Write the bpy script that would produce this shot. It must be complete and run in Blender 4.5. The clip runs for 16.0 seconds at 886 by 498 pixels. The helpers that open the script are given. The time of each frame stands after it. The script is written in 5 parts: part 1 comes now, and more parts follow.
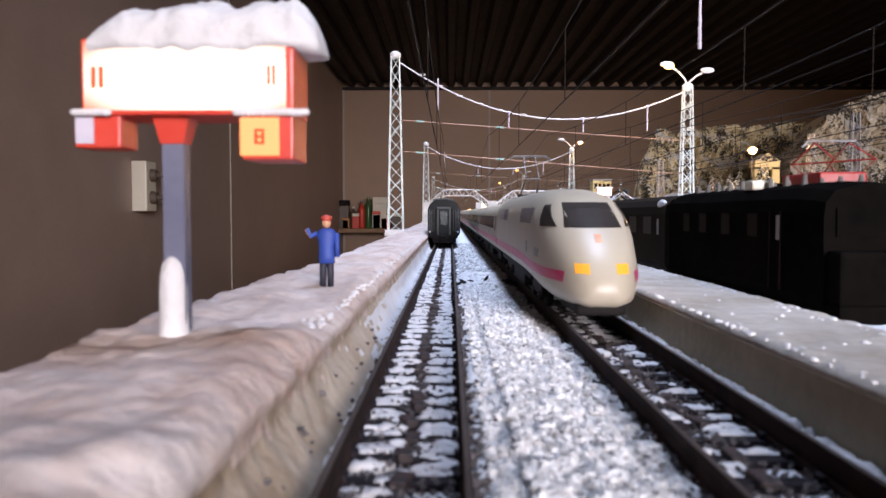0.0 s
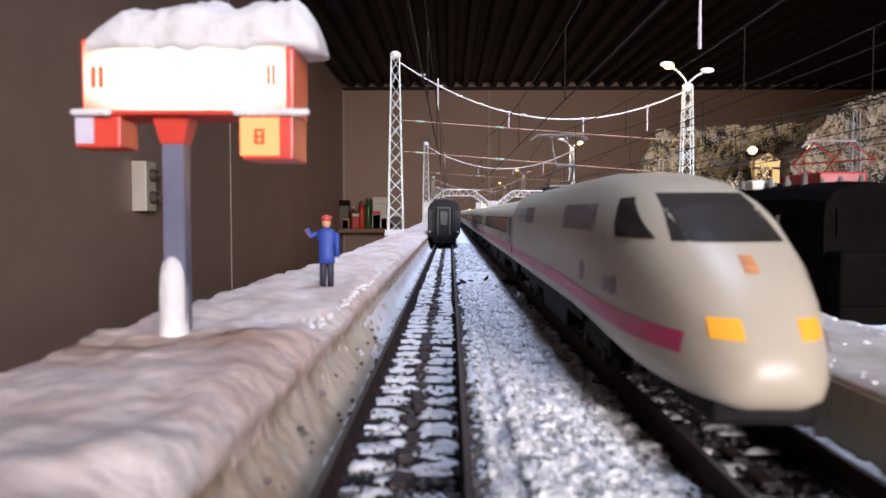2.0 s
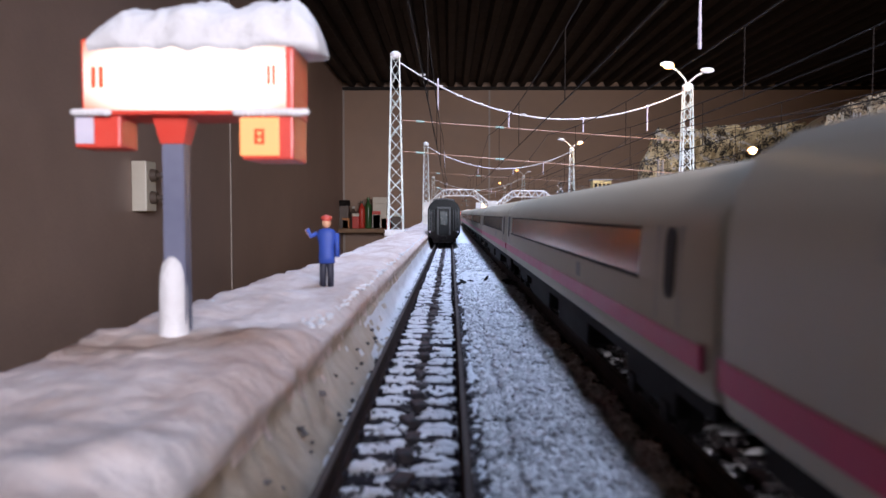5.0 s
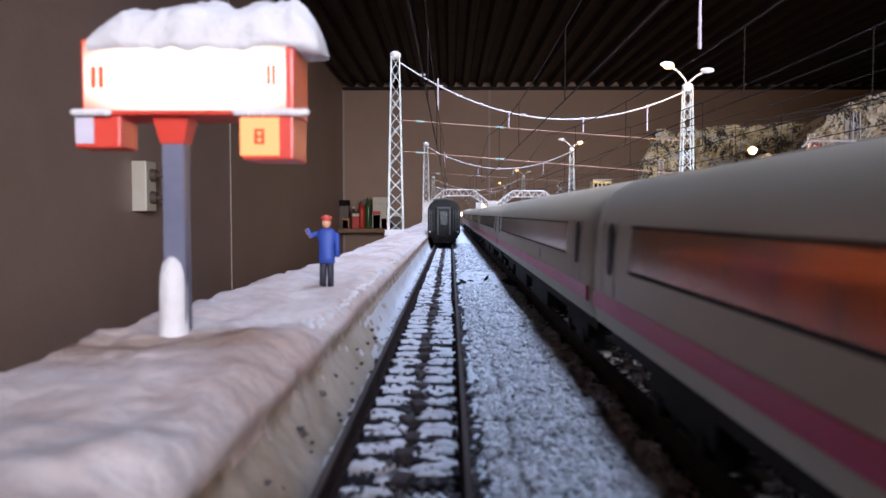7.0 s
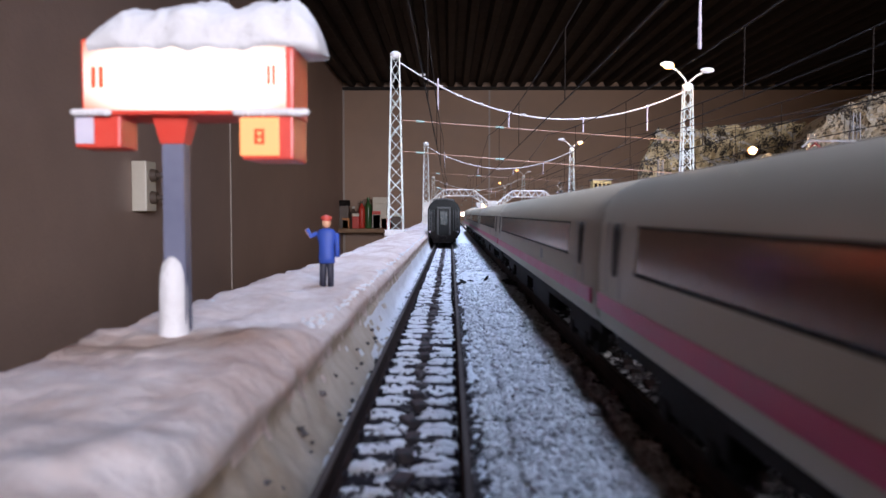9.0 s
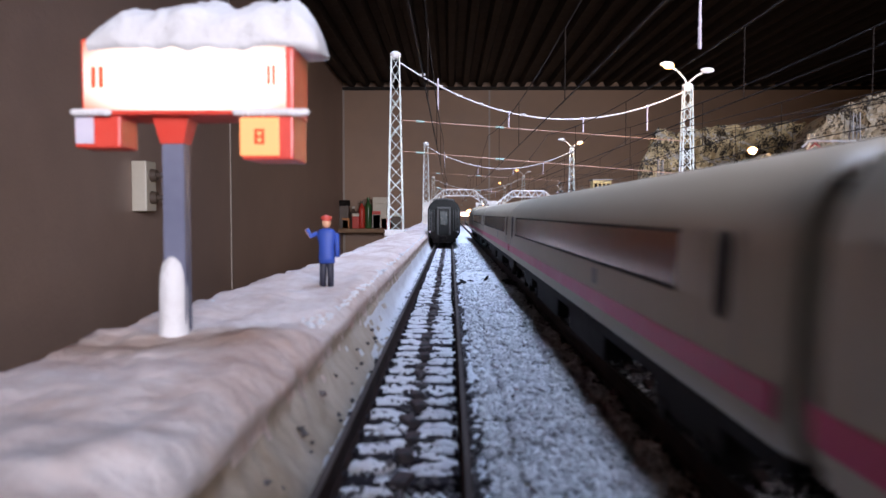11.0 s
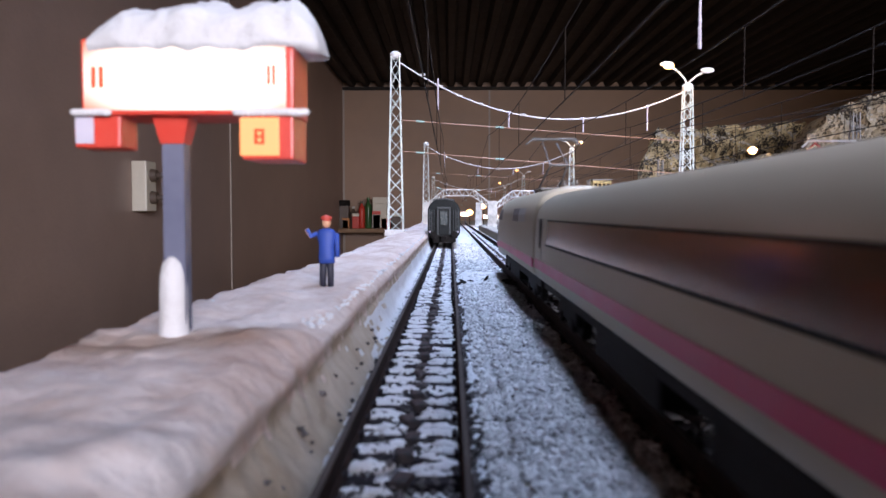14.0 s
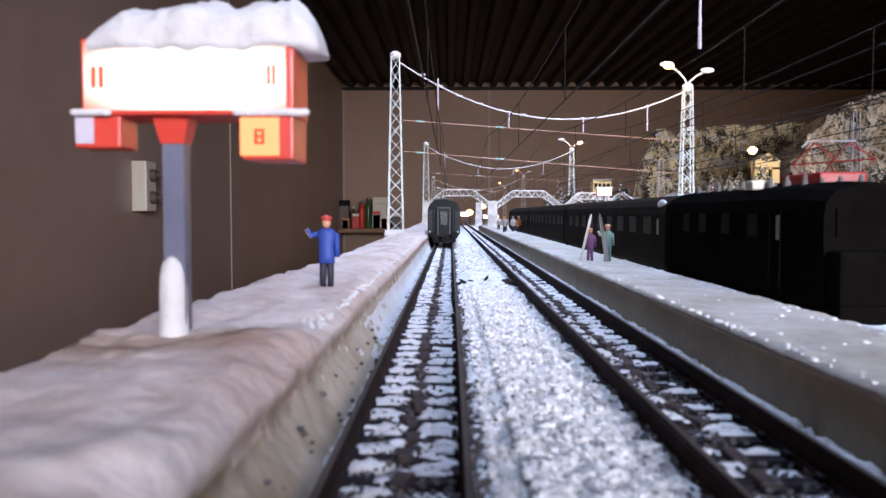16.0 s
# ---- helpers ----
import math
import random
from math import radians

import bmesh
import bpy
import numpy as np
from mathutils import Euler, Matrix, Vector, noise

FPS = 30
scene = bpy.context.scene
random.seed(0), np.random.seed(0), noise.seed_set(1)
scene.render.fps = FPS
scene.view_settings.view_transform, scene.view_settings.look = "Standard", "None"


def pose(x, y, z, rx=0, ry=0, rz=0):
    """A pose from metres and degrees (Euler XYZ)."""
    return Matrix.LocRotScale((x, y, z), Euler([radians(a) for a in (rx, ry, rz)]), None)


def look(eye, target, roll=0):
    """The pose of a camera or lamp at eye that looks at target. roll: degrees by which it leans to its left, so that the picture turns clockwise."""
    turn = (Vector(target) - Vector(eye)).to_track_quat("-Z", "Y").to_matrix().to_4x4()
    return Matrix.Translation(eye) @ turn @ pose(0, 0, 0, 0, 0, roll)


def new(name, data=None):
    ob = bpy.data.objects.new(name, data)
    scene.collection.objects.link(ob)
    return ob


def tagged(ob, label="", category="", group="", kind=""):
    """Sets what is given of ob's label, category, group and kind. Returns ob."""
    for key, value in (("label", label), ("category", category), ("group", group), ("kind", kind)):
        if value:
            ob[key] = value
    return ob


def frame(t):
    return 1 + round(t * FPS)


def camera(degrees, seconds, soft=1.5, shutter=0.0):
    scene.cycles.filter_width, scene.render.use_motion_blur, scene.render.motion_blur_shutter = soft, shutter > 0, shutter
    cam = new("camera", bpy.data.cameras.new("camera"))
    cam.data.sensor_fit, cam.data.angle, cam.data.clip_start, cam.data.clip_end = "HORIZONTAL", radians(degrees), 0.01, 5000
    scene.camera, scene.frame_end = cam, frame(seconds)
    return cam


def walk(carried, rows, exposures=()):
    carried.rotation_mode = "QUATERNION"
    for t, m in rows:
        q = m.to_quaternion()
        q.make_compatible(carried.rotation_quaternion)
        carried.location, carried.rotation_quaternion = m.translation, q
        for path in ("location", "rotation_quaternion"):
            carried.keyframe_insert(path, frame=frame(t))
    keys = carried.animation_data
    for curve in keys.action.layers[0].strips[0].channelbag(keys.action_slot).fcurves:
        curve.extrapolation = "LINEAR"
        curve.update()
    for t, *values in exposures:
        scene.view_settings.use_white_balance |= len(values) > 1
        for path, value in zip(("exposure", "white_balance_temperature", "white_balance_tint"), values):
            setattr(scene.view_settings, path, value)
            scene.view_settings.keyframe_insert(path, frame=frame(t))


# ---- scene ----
cam = camera(58.5, 16.0, soft=1.5, shutter=0.6)
EYE = (0.0, 0.0, 0.0355)
AIM = (-math.tan(radians(0.53)), 1.0, 0.0355 - math.tan(radians(2.58)))
cam.data.dof.use_dof, cam.data.dof.focus_distance, cam.data.dof.aperture_fstop = True, 1.0, 50.0
STOPS = 0.07
walk(cam, [(0.0, look(EYE, AIM)), (16.0, look(EYE, AIM))],
     [(0.0, STOPS, 6450, 14), (2.0, STOPS, 6450, 14), (3.0, STOPS, 6400, 14), (4.2, STOPS, 6100, 14), (7.0, STOPS, 5950, 13), (16.0, STOPS, 5950, 13)])

# ---- light ----
world = bpy.data.worlds.new("daylight")
world.use_nodes = True
scene.world = world
wn = world.node_tree.nodes
sky = wn.new("ShaderNodeTexSky")
sky.sky_type, sky.sun_disc = "NISHITA", False
sky.sun_elevation, sky.sun_rotation = radians(20), radians(200)
world.node_tree.links.new(sky.outputs[0], wn["Background"].inputs[0])
wn["Background"].inputs[1].default_value = 0.08


def area(name, eye, target, w, h, power, colour, spread=180):
    data = bpy.data.lights.new(name, "AREA")
    data.shape, data.size, data.size_y, data.energy, data.color = "RECTANGLE", w, h, power, colour
    data.spread = radians(spread)
    ob = new(name, data)
    ob.matrix_world = look(eye, target)
    return ob


# daylight through the window in the wall behind the camera
area("window_daylight", (1.15, -2.97, 0.65), (0.5, 0.6, 0.05), 1.3, 0.9, 20.5, (1.0, 0.93, 0.95), 52)
# tube lamp in a reflector hung over the tracks, above the picture
area("tube_light", (0.13, 1.2, 0.95), (0.13, 1.21, 0.0), 0.16, 2.0, 6.8, (0.6, 0.73, 1.0), 56)
# warm lamp over the far end of the layout
area("tube_light", (1.5, 2.4, 1.08), (0.2, 6.6, 0.3), 0.2, 1.2, 12, (1.0, 0.7, 0.42), 110)


def glow_lamp(name, x, y, z, power, colour, radius=0.004):
    data = bpy.data.lights.new(name, "POINT")
    data.energy, data.color, data.shadow_soft_size = power, colour, radius
    ob = new(name, data)
    ob.location = (x / 1000, y / 1000, z / 1000)
    return ob


# ---- materials ----
def material(name, base, second=None, scale=40.0, rough=0.6, metal=0.0, bump=0.0, bump_scale=200.0,
             emit=None, power=0.0, fine=0.35, island=0.0, spec=0.5, coat=0.0):
    m = bpy.data.materials.new(name)
    m.use_nodes = True
    nt = m.node_tree
    b = nt.nodes["Principled BSDF"]
    b.inputs["Roughness"].default_value, b.inputs["Metallic"].default_value = rough, metal
    b.inputs["Specular IOR Level"].default_value = spec
    b.inputs["Coat Weight"].default_value = coat
    b.inputs["Base Color"].default_value = (*base, 1)
    co = nt.nodes.new("ShaderNodeTexCoord")
    if second:
        big, small = nt.nodes.new("ShaderNodeTexNoise"), nt.nodes.new("ShaderNodeTexNoise")
        for n, s in ((big, scale), (small, scale * 7.3)):
            n.inputs["Scale"].default_value, n.inputs["Detail"].default_value = s, 5
            nt.links.new(co.outputs["Object"], n.inputs["Vector"])
        add = nt.nodes.new("ShaderNodeMix")
        add.inputs[0].default_value = fine
        nt.links.new(big.outputs[0], add.inputs[2]), nt.links.new(small.outputs[0], add.inputs[3])
        ramp = nt.nodes.new("ShaderNodeValToRGB")
        ramp.color_ramp.elements[0].position, ramp.color_ramp.elements[1].position = 0.36, 0.64
        ramp.color_ramp.elements[0].color, ramp.color_ramp.elements[1].color = (*base, 1), (*second, 1)
        nt.links.new(add.outputs[0], ramp.inputs[0])
        out = ramp.outputs[0]
        if island:
            geo = nt.nodes.new("ShaderNodeNewGeometry")
            hsv = nt.nodes.new("ShaderNodeHueSaturation")
            rng = nt.nodes.new("ShaderNodeMapRange")
            rng.inputs[3].default_value, rng.inputs[4].default_value = 1 - island, 1 + island * 0.35
            nt.links.new(geo.outputs["Random Per Island"], rng.inputs[0])
            nt.links.new(rng.outputs[0], hsv.inputs["Value"])
            nt.links.new(out, hsv.inputs["Color"])
            out = hsv.outputs[0]
        nt.links.new(out, b.inputs["Base Color"])
        rr = nt.nodes.new("ShaderNodeMapRange")
        rr.inputs[3].default_value, rr.inputs[4].default_value = max(0.02, rough - 0.12), min(1, rough + 0.12)
        nt.links.new(small.outputs[0], rr.inputs[0])
        nt.links.new(rr.outputs[0], b.inputs["Roughness"])
    if bump:
        bn, bp = nt.nodes.new("ShaderNodeTexNoise"), nt.nodes.new("ShaderNodeBump")
        bn.inputs["Scale"].default_value, bn.inputs["Detail"].default_value = bump_scale, 6
        bp.inputs["Strength"].default_value, bp.inputs["Distance"].default_value = bump, 0.6 / bump_scale
        nt.links.new(co.outputs["Object"], bn.inputs["Vector"])
        nt.links.new(bn.outputs[0], bp.inputs["Height"])
        nt.links.new(bp.outputs[0], b.inputs["Normal"])
    if emit:
        b.inputs["Emission Color"].default_value, b.inputs["Emission Strength"].default_value = (*emit, 1), power
    return m


def glass(name, tint=(0.9, 0.9, 0.9), rough=0.03):
    m = bpy.data.materials.new(name)
    m.use_nodes = True
    b = m.node_tree.nodes["Principled BSDF"]
    b.inputs["Base Color"].default_value = (*tint, 1)
    b.inputs["Transmission Weight"].default_value = 1.0
    b.inputs["Roughness"].default_value = rough
    b.inputs["IOR"].default_value = 1.3
    return m


SNOW = material("snow", (0.6, 0.585, 0.59), (0.72, 0.71, 0.72), 30, 0.75, bump=0.5, bump_scale=500)
PLASTER = material("plaster_snow", (0.5, 0.35, 0.28), (0.74, 0.64, 0.59), 42, 0.7, bump=0.5, bump_scale=260)
TANPLASTER = material("tan_plaster", (0.33, 0.245, 0.165), (0.56, 0.48, 0.39), 26, 0.75, bump=0.4, bump_scale=260)
GRIT = material("snow_grit", (0.62, 0.62, 0.64), (0.76, 0.76, 0.78), 90, 0.8, bump=0.5, bump_scale=700)
STONE = material("snowy_ballast", (0.62, 0.61, 0.61), (0.84, 0.83, 0.82), 110, 0.8, island=0.42)
DARKSTONE = material("dark_ballast", (0.05, 0.045, 0.045), (0.16, 0.14, 0.14), 150, 0.85, island=0.5)
TRODDEN = material("trodden_snow", (0.35, 0.295, 0.23), (0.57, 0.51, 0.45), 40, 0.75, bump=0.4, bump_scale=300)
CONCRETE = material("platform_concrete", (0.31, 0.26, 0.175), (0.42, 0.355, 0.25), 35, 0.7, bump=0.3, bump_scale=300)
RAIL = material("rusty_rail", (0.014, 0.009, 0.008), (0.038, 0.022, 0.018), 120, 0.8, spec=0.1)
RAILTOP = material("worn_rail_head", (0.05, 0.038, 0.034), (0.1, 0.08, 0.072), 100, 0.6, spec=0.25)
SLEEPER = material("sleeper_plastic", (0.012, 0.01, 0.012), (0.035, 0.03, 0.035), 150, 0.85, spec=0.1)
STUD = material("rust_stain", (0.07, 0.035, 0.03), (0.02, 0.018, 0.02), 200, 0.7)
WALLP = material("wall_panel", (0.32, 0.24, 0.205), (0.4, 0.3, 0.257), 1.2, 0.5, bump=0.1, bump_scale=60)
WALLB = material("wall_panel_light", (0.32, 0.215, 0.15), (0.38, 0.255, 0.18), 1.0, 0.55, bump=0.1, bump_scale=60)
TRIM = material("pale_trim", (0.36, 0.31, 0.27), (0.42, 0.37, 0.33), 5, 0.5)
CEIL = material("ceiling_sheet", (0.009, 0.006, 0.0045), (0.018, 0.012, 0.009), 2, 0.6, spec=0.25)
WOOD = material("raw_wood", (0.22, 0.13, 0.07), (0.32, 0.2, 0.11), 8, 0.6, bump=0.2, bump_scale=90)
LOWBOUNCE = material("low_bounce_board", (0.05, 0.035, 0.025), (0.08, 0.055, 0.04), 8, 0.7)
WHITE = material("ivory_white", (0.43, 0.375, 0.285), (0.47, 0.41, 0.315), 12, 0.42)
STRIPE = material("magenta_stripe", (0.5, 0.03, 0.12), (0.6, 0.05, 0.16), 15, 0.35)
DARKGLASS = material("tinted_glass", (0.02, 0.016, 0.014), (0.035, 0.028, 0.024), 20, 0.5, spec=0.08)
BLACK = material("black_plastic", (0.007, 0.006, 0.006), (0.018, 0.015, 0.014), 60, 0.7, spec=0.12)
GREYP = material("grey_plastic", (0.3, 0.29, 0.28), (0.38, 0.36, 0.35), 30, 0.5)
DOORLINE = material("door_groove", (0.35, 0.33, 0.31), (0.45, 0.42, 0.4), 60, 0.6)
PRINT = material("grey_print", (0.2, 0.19, 0.19), (0.26, 0.245, 0.24), 90, 0.5)
GRILLE = material("vent_grille", (0.17, 0.14, 0.135), (0.22, 0.185, 0.18), 60, 0.6)
HEAD = material("amber_headlight", (0.6, 0.3, 0.04), emit=(1.0, 0.4, 0.02), power=0.45, rough=0.25)
ORANGE = material("orange_emblem", (0.75, 0.3, 0.06), (0.4, 0.15, 0.05), 300, 0.4)
SEAT = material("orange_seats", (0.42, 0.16, 0.05), (0.3, 0.1, 0.04), 60, 0.7)
WOODDARK = material("dark_interior", (0.1, 0.055, 0.03), (0.14, 0.08, 0.045), 40, 0.7)
SEATR = material("red_brown_seats", (0.3, 0.08, 0.05), (0.2, 0.06, 0.04), 60, 0.7)
CABINLIGHT = material("cabin_light", (1, 0.8, 0.5), emit=(1.0, 0.55, 0.2), power=9)
DIMLIGHT = material("dim_cabin_light", (1, 0.7, 0.4), emit=(1.0, 0.45, 0.15), power=0.9)
DULL = material("dull_dark_metal", (0.1, 0.095, 0.09), (0.16, 0.15, 0.145), 60, 0.5)
WIRE = material("dark_wire", (0.012, 0.009, 0.008), (0.03, 0.022, 0.018), 60, 0.7, spec=0.2)
STEEL = material("steel", (0.4, 0.39, 0.38), (0.55, 0.53, 0.5), 60, 0.35, metal=0.8)
AGED = material("aged_white_paint", (0.38, 0.38, 0.37), (0.7, 0.69, 0.67), 70, 0.7)
LATTICE = material("pale_green_lattice", (0.5, 0.58, 0.55), (0.72, 0.76, 0.74), 90, 0.55)
COPPER = material("copper_wire", (0.3, 0.17, 0.11), (0.42, 0.26, 0.18), 60, 0.5, metal=0.3)
INSUL = material("insulator_green", (0.3, 0.42, 0.37), rough=0.4)
REDSIGN = material("red_sign_plastic", (0.55, 0.04, 0.025), (0.62, 0.06, 0.035), 60, 0.4)
LITO = material("lit_small_display", (0.3, 0.12, 0.06), emit=(1.0, 0.32, 0.09), power=1.5)
DIAL = material("display_marks", (0.45, 0.06, 0.02), rough=0.6, emit=(0.7, 0.1, 0.02), power=0.6)
LILAC = material("pale_panel", (0.5, 0.46, 0.55), (0.58, 0.54, 0.62), 80, 0.5)
POST = material("blue_grey_post", (0.1, 0.105, 0.16), (0.135, 0.14, 0.2), 70, 0.45)
GREYGREEN = material("grey_green_coach", (0.006, 0.008, 0.009), (0.014, 0.017, 0.018), 60, 0.55, spec=0.15)
COACHGLASS = material("coach_window", (0.03, 0.042, 0.042), (0.06, 0.07, 0.07), 50, 0.25)
# near black without gloss: the shade on the locomotives is put into the colour
SMOKE = material("shaded_loco_black", (0.004, 0.0035, 0.0035), (0.008, 0.007, 0.006), 40, 0.9, spec=0.0)
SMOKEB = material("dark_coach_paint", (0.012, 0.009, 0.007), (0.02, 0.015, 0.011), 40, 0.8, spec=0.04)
REDP = material("red_loco_paint", (0.26, 0.008, 0.008), (0.36, 0.015, 0.012), 50, 0.4)


def rock(name, pale, lo, hi, size):
    # painted plaster rock: snow lies on what faces up, dark paint in cracks
    m = material(name, (0.02, 0.015, 0.01), pale, size, 0.85, bump=1.0, bump_scale=90, fine=0.5)
    nt = m.node_tree
    b = nt.nodes["Principled BSDF"]
    for n in nt.nodes:
        if n.type == "VALTORGB":
            n.color_ramp.elements[0].position, n.color_ramp.elements[1].position = lo, hi
    old = b.inputs["Base Color"].links[0].from_socket
    geo, sep, ra, mix = (nt.nodes.new("ShaderNode" + n) for n in ("NewGeometry", "SeparateXYZ", "MapRange", "Mix"))
    mix.data_type = "RGBA"
    nt.links.new(geo.outputs["Normal"], sep.inputs[0]), nt.links.new(sep.outputs[2], ra.inputs[0])
    ra.inputs[1].default_value, ra.inputs[2].default_value = 0.55, 0.75
    nt.links.new(ra.outputs[0], mix.inputs[0]), nt.links.new(old, mix.inputs[6])
    mix.inputs[7].default_value = (0.4, 0.38, 0.34, 1)
    nt.links.new(mix.outputs[2], b.inputs["Base Color"])
    return m


ROCK = rock("painted_rock", (0.43, 0.35, 0.2), 0.45, 0.52, 30)
PALEROCK = rock("pale_painted_rock", (0.3, 0.265, 0.2), 0.43, 0.5, 34)
WARM = material("warm_bulb", (1, 0.8, 0.5), emit=(1.0, 0.38, 0.07), power=3.6)
SIGNLIT = material("lit_red_white_sign", (1, 0.8, 0.7), emit=(1.0, 0.72, 0.5), power=8)
YELLOW = material("ochre_wall", (0.42, 0.33, 0.14), (0.5, 0.4, 0.18), 40, 0.7)


def lit_panel():
    # brightest before the lamp in the middle, falling to orange towards the rim
    m = bpy.data.materials.new("lit_display")
    m.use_nodes = True
    nt = m.node_tree
    b = nt.nodes["Principled BSDF"]
    b.inputs["Base Color"].default_value = (0.35, 0.14, 0.08, 1)
    co, mp, gr, ra, st = (nt.nodes.new("ShaderNode" + n) for n in ("TexCoord", "Mapping", "TexGradient", "ValToRGB", "MapRange"))
    gr.gradient_type = "SPHERICAL"
    mp.vector_type = "TEXTURE"
    mp.inputs["Location"].default_value = (0.0045, -0.0055, 0.042)
    mp.inputs["Scale"].default_value = (0.0225, 0.02, 0.0085)
    nt.links.new(co.outputs["Object"], mp.inputs[0]), nt.links.new(mp.outputs[0], gr.inputs[0])
    nt.links.new(gr.outputs[0], ra.inputs[0]), nt.links.new(gr.outputs[0], st.inputs[0])
    ra.color_ramp.elements[0].color, ra.color_ramp.elements[1].color = (1, 0.2, 0.06, 1), (1, 0.88, 0.75, 1)
    ra.color_ramp.elements[1].position = 0.22
    st.inputs[3].default_value, st.inputs[4].default_value, st.inputs[2].default_value = 0.55, 1.6, 0.5
    nt.links.new(ra.outputs[0], b.inputs["Emission Color"]), nt.links.new(st.outputs[0], b.inputs["Emission Strength"])
    return m


LIT = lit_panel()
SOCKET = material("ivory_plastic", (0.68, 0.63, 0.52), (0.72, 0.68, 0.57), 10, 0.4)
SKIN = material("skin_paint", (0.55, 0.3, 0.18), rough=0.6)
BLUE = material("blue_uniform", (0.02, 0.05, 0.26), (0.03, 0.07, 0.34), 200, 0.6)


# ---- mesh helpers: millimetres in, metres out ----
def put(name, bm, mat, parent=None, label="", smooth=False, kind=""):
    bmesh.ops.recalc_face_normals(bm, faces=bm.faces)
    bmesh.ops.scale(bm, vec=(0.001, 0.001, 0.001), verts=bm.verts)
    me = bpy.data.meshes.new(name)
    bm.to_mesh(me)
    bm.free()
    me.materials.append(mat)
    if smooth:
        for p in me.polygons:
            p.use_smooth = True
    ob = new(name, me)
    if parent is not None:
        ob.parent = parent
    return tagged(ob, label=label, kind=kind)


part = put


def thing(name, label, category, x=0, y=0, z=0, rz=0, group="", kind=""):
    ob = new(name)
    ob.empty_display_size = 0.01
    ob.matrix_basis = pose(x / 1000, y / 1000, z / 1000, 0, 0, rz)
    return tagged(ob, label, category, group, kind)


def B():
    return bmesh.new()


def box(bm, x0, x1, y0, y1, z0, z1, bevel=0.0):
    r = bmesh.ops.create_cube(bm, size=1)
    for v in r["verts"]:
        v.co = Vector(((x0 + x1) / 2 + v.co.x * (x1 - x0), (y0 + y1) / 2 + v.co.y * (y1 - y0), (z0 + z1) / 2 + v.co.z * (z1 - z0)))
    if bevel:
        es = list({e for v in r["verts"] for e in v.link_edges})
        bmesh.ops.bevel(bm, geom=es, offset=bevel, segments=2, affect="EDGES", profile=0.6)
    return bm


def rod(bm, a, b, r0, r1=None, n=8):
    a, b = Vector(a), Vector(b)
    r1 = r0 if r1 is None else r1
    q = (b - a).to_track_quat("Z", "Y")
    rings = []
    for p, r in ((a, r0), (b, r1)):
        rings.append([bm.verts.new(p + q @ Vector((r * math.cos(i * math.tau / n), r * math.sin(i * math.tau / n), 0))) for i in range(n)])
    for i in range(n):
        bm.faces.new((rings[0][i], rings[0][(i + 1) % n], rings[1][(i + 1) % n], rings[1][i]))
    bm.faces.new(rings[0][::-1]), bm.faces.new(rings[1])
    return bm


def tube(bm, pts, r, n=6):
    # one continuous bent tube
    pts = [Vector(p) for p in pts]
    rings = []
    for i, p in enumerate(pts):
        d = (pts[min(i + 1, len(pts) - 1)] - pts[max(i - 1, 0)]).normalized()
        q = d.to_track_quat("Z", "Y")
        rings.append([p + q @ Vector((r * math.cos(k * math.tau / n), r * math.sin(k * math.tau / n), 0)) for k in range(n)])
    loft(bm, rings)
    return bm


def ball(bm, c, r, sx=1, sy=1, sz=1, n=10):
    bmesh.ops.create_uvsphere(bm, u_segments=n, v_segments=max(5, n // 2 + 1), radius=r,
                              matrix=Matrix.Translation(c) @ Matrix.Diagonal((sx, sy, sz, 1)))
    return bm


def loft(bm, rings, close=True, caps=True):
    vs = [[bm.verts.new(p) for p in ring] for ring in rings]
    n = len(vs[0])
    for a, b in zip(vs, vs[1:]):
        for i in range(n if close else n - 1):
            j = (i + 1) % n
            bm.faces.new((a[i], a[j], b[j], b[i]))
    if caps:
        bm.faces.new(vs[0]), bm.faces.new(vs[-1][::-1])
    return vs


def bumpy(x, y, s, seed=0.0):
    return noise.noise(Vector((x / s, y / s, seed)))


# ---- room ----
XL, YB, ZC, YW, XR, ZF = -960, 7100, 1160, -3000, 4300, -1000
put("floor", box(B(), XL - 100, XR + 100, YW - 100, YB + 100, ZF - 60, ZF), WOOD, kind="structure")
put("wall_left", box(B(), XL - 60, XL, YW, YB, ZF, ZC + 62), WALLP, kind="structure")
put("wall_back", box(B(), XL - 60, XR + 60, YB, YB + 60, ZF, ZC + 62), WALLB, kind="structure")
put("wall_right", box(B(), XR, XR + 60, YW, YB, ZF, ZC + 62), WALLP, kind="structure")
bm = B()
for x0, x1, z0, z1 in ((XL - 60, 480, ZF, ZC + 62), (1820, XR + 60, ZF, ZC + 62), (480, 1820, ZF, 180), (480, 1820, 1120, ZC + 62)):
    box(bm, x0, x1, YW - 60, YW, z0, z1)
put("wall_window_side", bm, WALLP, kind="structure")
# trapezoid roof sheet, ribs run away from the camera
bm = B()
prof, x = [], XL - 60
while x < XR:
    prof += [(x, ZC), (x + 40, ZC), (x + 58, ZC + 42), (x + 108, ZC + 42)]
    x += 126
prof += [(XR + 60, ZC)]
lo = [bm.verts.new((a, YW - 60, z)) for a, z in prof]
hi = [bm.verts.new((a, YB + 60, z)) for a, z in prof]
for i in range(len(prof) - 1):
    bm.faces.new((lo[i], lo[i + 1], hi[i + 1], hi[i]))
box(bm, XL - 60, XR + 60, YW - 60, YB + 60, ZC + 60, ZC + 80)
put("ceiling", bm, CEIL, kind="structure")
put("trim", box(B(), XL, XL + 16, YB - 16, YB, ZF, ZC), TRIM, kind="structure")
